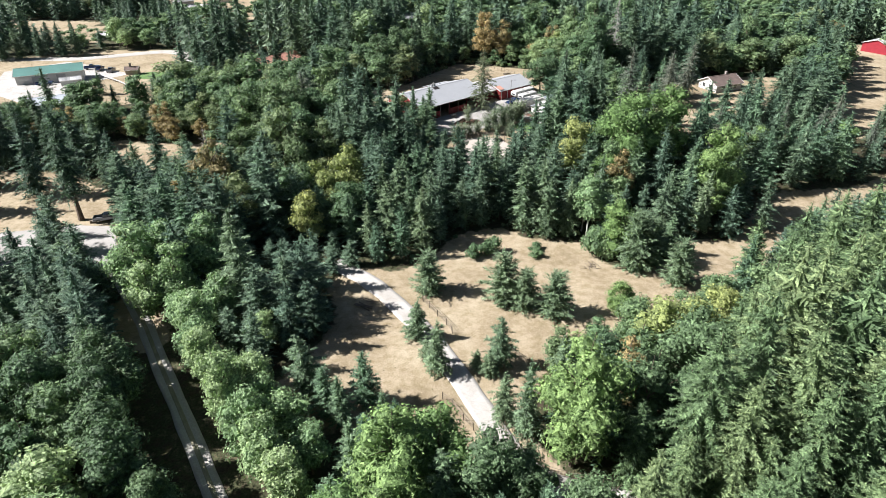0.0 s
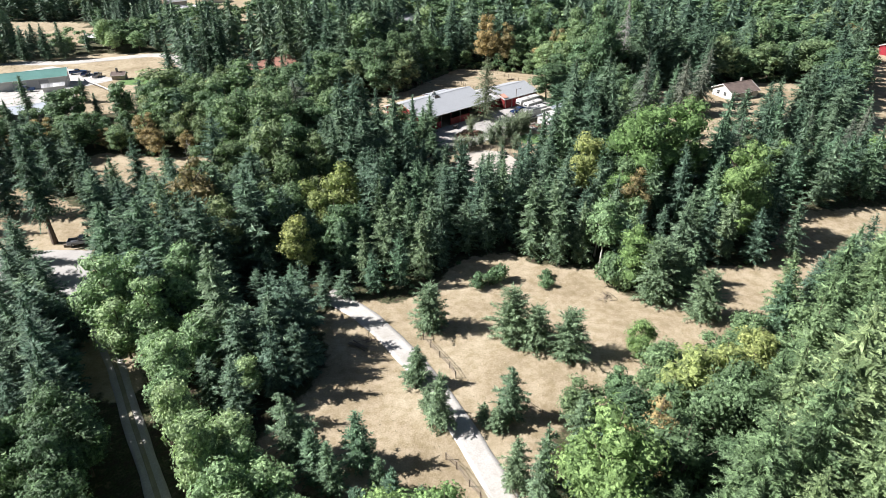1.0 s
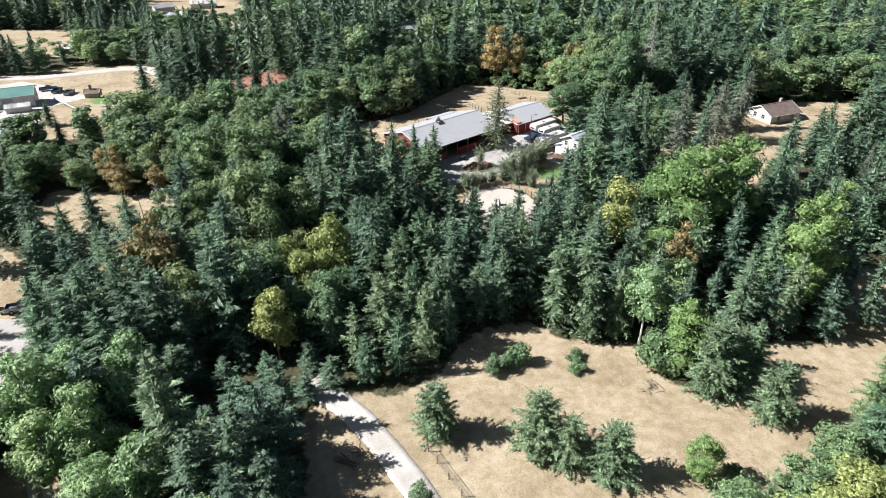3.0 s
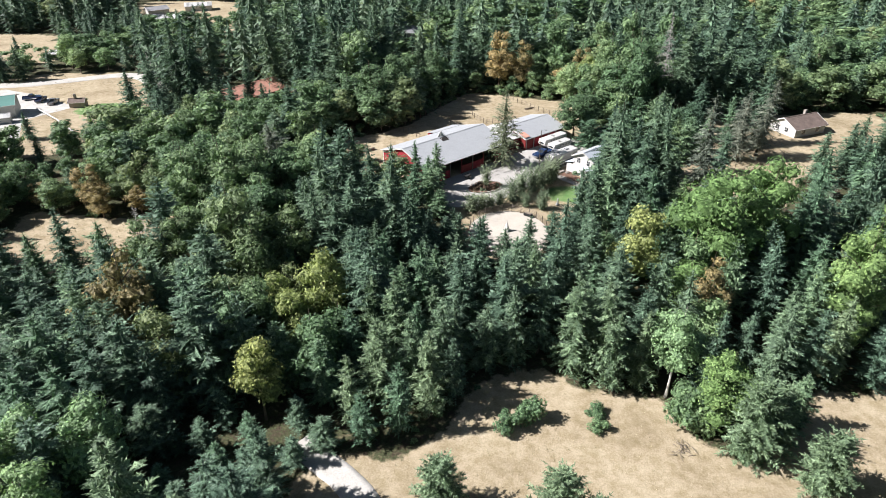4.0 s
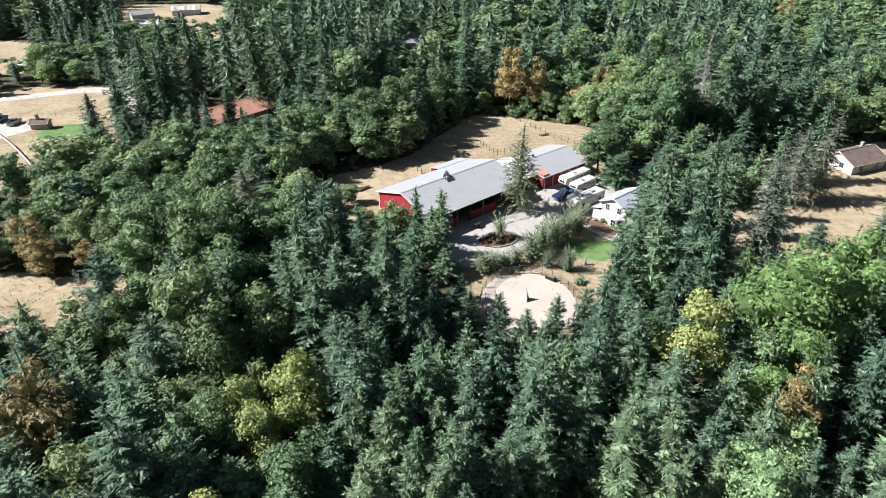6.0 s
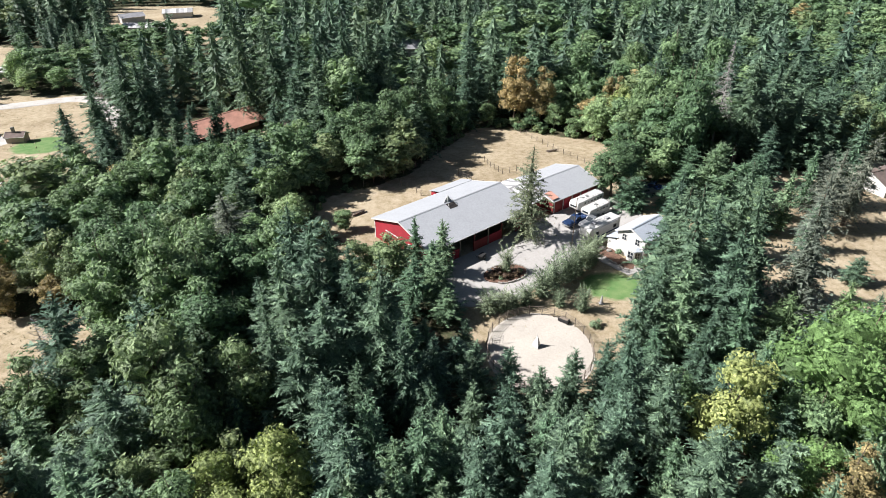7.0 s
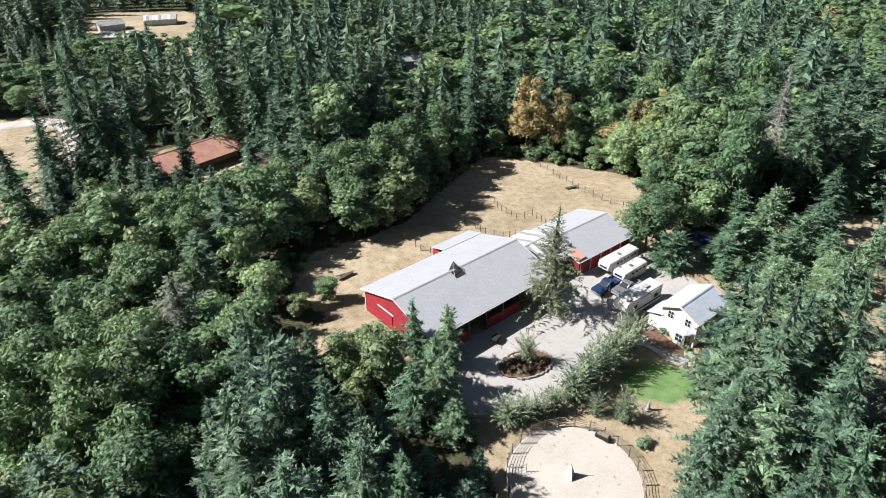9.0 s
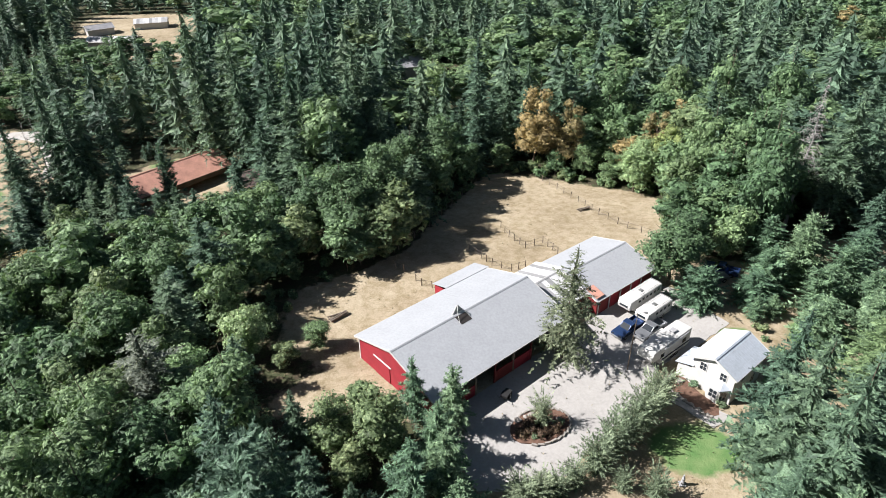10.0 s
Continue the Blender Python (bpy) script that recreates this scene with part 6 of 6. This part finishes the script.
def tarp_heap(x, y, turn):
    """A blue sheet drawn over a heap, sagging between its high points, with ropes across."""
    f = root("tarp_covered_heap", pose(x, y, gz(x, y), 0, 0, turn), "crumpled blue tarp over a heap beside the yard trees", "tarp")
    bm = bmesh.new()
    n, m = 14, 10
    grid = []
    for i in range(n + 1):
        for j in range(m + 1):
            u, v = i / n * 2 - 1, j / m * 2 - 1
            fall = max(0.0, 1 - max(abs(u), abs(v)) ** 3)
            z = 1.25 * fall ** 0.6 * (0.8 + 0.25 * noise.noise((u * 1.6, v * 1.6, 2))) + 0.07 * noise.noise((u * 6, v * 6, 5)) * fall
            grid.append(bm.verts.new((u * 1.9, v * 1.3, max(z, 0.0))))
    for i in range(n):
        for j in range(m):
            k = i * (m + 1) + j
            bm.faces.new((grid[k], grid[k + m + 1], grid[k + m + 2], grid[k + 1]))
    ring = [e for e in bm.edges if e.is_boundary]
    low = bmesh.ops.extrude_edge_only(bm, edges=ring)
    for v in low["geom"]:
        if isinstance(v, bmesh.types.BMVert):
            v.co.z -= 0.25
    part("tarp", bm, TARP, f)
    for xx in (-0.8, 0.7):
        part("rope", tube(bmesh.new(), [(xx, -1.4, 0.05), (xx, -0.9, 1.0), (xx, 0, 1.36), (xx, 0.9, 1.0), (xx, 1.4, 0.05)], 0.025, 5), RAIL_WOOD, f, "tie rope")


tarp_heap(36.5, 203.6, 30)
timber_pile(-25.2, 190.2, 40, "dark timbers stacked on the straw paddock")
timber_pile(-14.4, 86.5, -30, "fallen grey branches on the shaded grass", 5, 3.4)
timber_pile(-78.0, 116.5, 15, "cut logs beside the tall fir", 8, 2.6)
timber_pile(17.5, 228.0, 30, "dark timbers lying on the paddock", 5, 2.6)
c = copy_thing(grey_pickup, pose(33.8, 200.8, gz(33.8, 200.8) + 0.02, 0, 0, 20))
c["label"] = "silver-grey pickup truck under trees by the yard"


def brush_heap(x, y, r, label):
    """A low, loose heap of thin dead branches."""
    f = root("brush_heap", pose(x, y, gz(x, y)), label, "brush heap")
    for k in range(26):
        a, d = random.uniform(0, 6.28), random.uniform(0, r)
        b, L = random.uniform(0, 6.28), random.uniform(0.5, 1.5)
        p = Vector((math.cos(a) * d * 1.5, math.sin(a) * d, random.uniform(0.03, 0.3)))
        q = p + Vector((math.cos(b) * L, math.sin(b) * L, random.uniform(-0.05, 0.2)))
        part("branch", tube(bmesh.new(), [p, (p + q) / 2 + Vector((0, 0, 0.08)), q], [0.05, 0.035, 0.015], 4), RAIL_WOOD, f)


brush_heap(27.5, 101.5, 1.4, "low loose heap of grey brushwood on the dry field")
brush_heap(-13.6, 88.2, 1.0, "small heap of fallen branches in the shade")


def tufts(name, label, poly, count, seed, lo, hi):
    """Dry weeds over a piece of field: small fans of blades, too many to count."""
    g = np.random.default_rng(seed)
    xs, ys = np.array([p[0] for p in poly]), np.array([p[1] for p in poly])
    X, Y = g.uniform(xs.min(), xs.max(), count * 4), g.uniform(ys.min(), ys.max(), count * 4)
    ok = inside(poly, X, Y)
    X, Y = X[ok][:count], Y[ok][:count]
    V, T = [], []
    for x, y in zip(X, Y):
        h, z = g.uniform(lo, hi), gz(x, y)
        v = g.random()
        for k in range(5):
            a = g.random() * 6.28
            dx, dy = math.cos(a), math.sin(a)
            r = h * g.uniform(0.25, 0.8)
            V += [(x - dy * h * 0.12, y + dx * h * 0.12, z), (x + dy * h * 0.12, y - dx * h * 0.12, z), (x + dx * r, y + dy * r, z + h * g.uniform(0.5, 1.0))]
            T += [v] * 3
    me = mesh_from(name, V, np.arange(len(V)).reshape(-1, 3), GRASS)
    me.attributes.new("tree", "FLOAT", "POINT").data.foreach_set("value", np.array(T, np.float32))
    return tagged(new(name, me), label, "weeds", kind="stuff")


GRASS = foliage("dry_weeds", *GREENS["grass"], light=0.1, joined=True, open_=0.0)
tufts("field_weeds", "dry olive weeds scattered over the straw field", CLEARINGS["field"], 2600, 3, 0.08, 0.26)
tufts("paddock_weeds", "dry weeds scattered over the paddock", CLEARINGS["homestead"], 1300, 4, 0.12, 0.35)
tufts("clearing_weeds", "dry weeds in the small clearing", CLEARINGS["left_clearing"], 500, 5, 0.15, 0.5)
tufts("yard_weeds", "dry weeds on the straw yard round the cottage", CLEARINGS["right_yard"], 500, 6, 0.15, 0.4)
tufts("far_weeds", "dry weeds over the far straw fields", CLEARINGS["far_yard"], 900, 7, 0.2, 0.6)



def undergrowth(name, label, edge, seed, lo, hi, gap=2.2):
    """Bushes and saplings along the edge of a clearing, joined."""
    g = np.random.default_rng(seed)
    protos = [leaves(2.0, 1.2, g, 80, 0.48, 6, -0.3) for _ in range(4)]
    V, F, T, n = [], [], [], 0
    for (ax, ay), (bx, by) in zip(edge, edge[1:]):
        L = math.hypot(bx - ax, by - ay)
        for k in range(max(1, int(L / gap))):
            u, off = g.random(), g.uniform(-0.4, 4.5)
            x, y = ax + (bx - ax) * u - (by - ay) / L * -off, ay + (by - ay) * u + (bx - ax) / L * -off
            if is_clear(np.array([x]), np.array([y]))[0] and off > 0.5:
                continue
            v, f = protos[int(g.integers(4))]
            s, a = g.uniform(lo, hi) * (0.6 + 0.12 * off), g.random() * 6.28
            c, sn = math.cos(a) * s, math.sin(a) * s
            V.append(np.stack([x + v[:, 0] * c - v[:, 1] * sn, y + v[:, 0] * sn + v[:, 1] * c, gz(x, y) + v[:, 2] * s], 1))
            F.append(f + n)
            T.append(np.full(len(v), g.random(), np.float32))
            n += len(v)
    me = mesh_from(name, np.concatenate(V), np.concatenate(F), WOODS["maple" if seed % 2 else "olive"])
    me.attributes.new("tree", "FLOAT", "POINT").data.foreach_set("value", np.concatenate(T))
    return tagged(new(name, me), label, "undergrowth", kind="stuff")


HOME = CLEARINGS["homestead"]
undergrowth("undergrowth", "green bushes along the paddock's wooded edge", HOME[0:15][::-1], 41, 0.8, 1.9)
undergrowth("undergrowth", "olive bushes along the paddock's wooded edge", HOME[2:14][::-1], 42, 0.7, 1.6, 3.0)
undergrowth("undergrowth", "green bushes round the cottage's straw yard", CLEARINGS["right_yard"][::-1], 43, 0.7, 1.6)
undergrowth("undergrowth", "green bushes round the small straw clearing", CLEARINGS["left_clearing"], 45, 0.6, 1.6)
undergrowth("undergrowth", "green bushes along the field's wooded north edge", CLEARINGS["field"][4:19][::-1], 47, 0.4, 1.0, 3.0)

fill(165, 262, 5.1, 16000, 31, 0.33, " round the farm")
fill(262, 400, 6.9, 24000, 33, 0.15, " behind the farm")
fill(400, 590, 8.6, 24000, 34, 0.06, " in the distance")

# the woods go on behind the start and to both sides
g = np.random.default_rng(77)
around, cell = {"bigfir": [], "maple": []}, {}
gx, gy = g.uniform(-190, 190, 9000), g.uniform(-70, 235, 9000)
out_of_it = ((np.abs(gx) > (0.86 * (gy + 3) + 31.6) * 0.715 + 11) | (gy < 27)) & ~is_clear(gx, gy)
for x, y in zip(gx[out_of_it], gy[out_of_it]):
    c = (int(x // 10), int(y // 10))
    if all((p[0] - x) ** 2 + (p[1] - y) ** 2 > 140 for i in (-1, 0, 1) for j in (-1, 0, 1) for p in cell.get((c[0] + i, c[1] + j), ())):
        cell.setdefault(c, []).append((x, y))
        around["bigfir" if g.random() < 0.7 else "maple"].append((x, y, g.uniform(13, 23)))
woods("woodland", "bigfir", "darkfir", around["bigfir"], 0.06, "dark fir woodland round the flight path")
woods("woodland", "maple", "maple", around["maple"], 0.06, "green broadleaf woodland round the flight path")
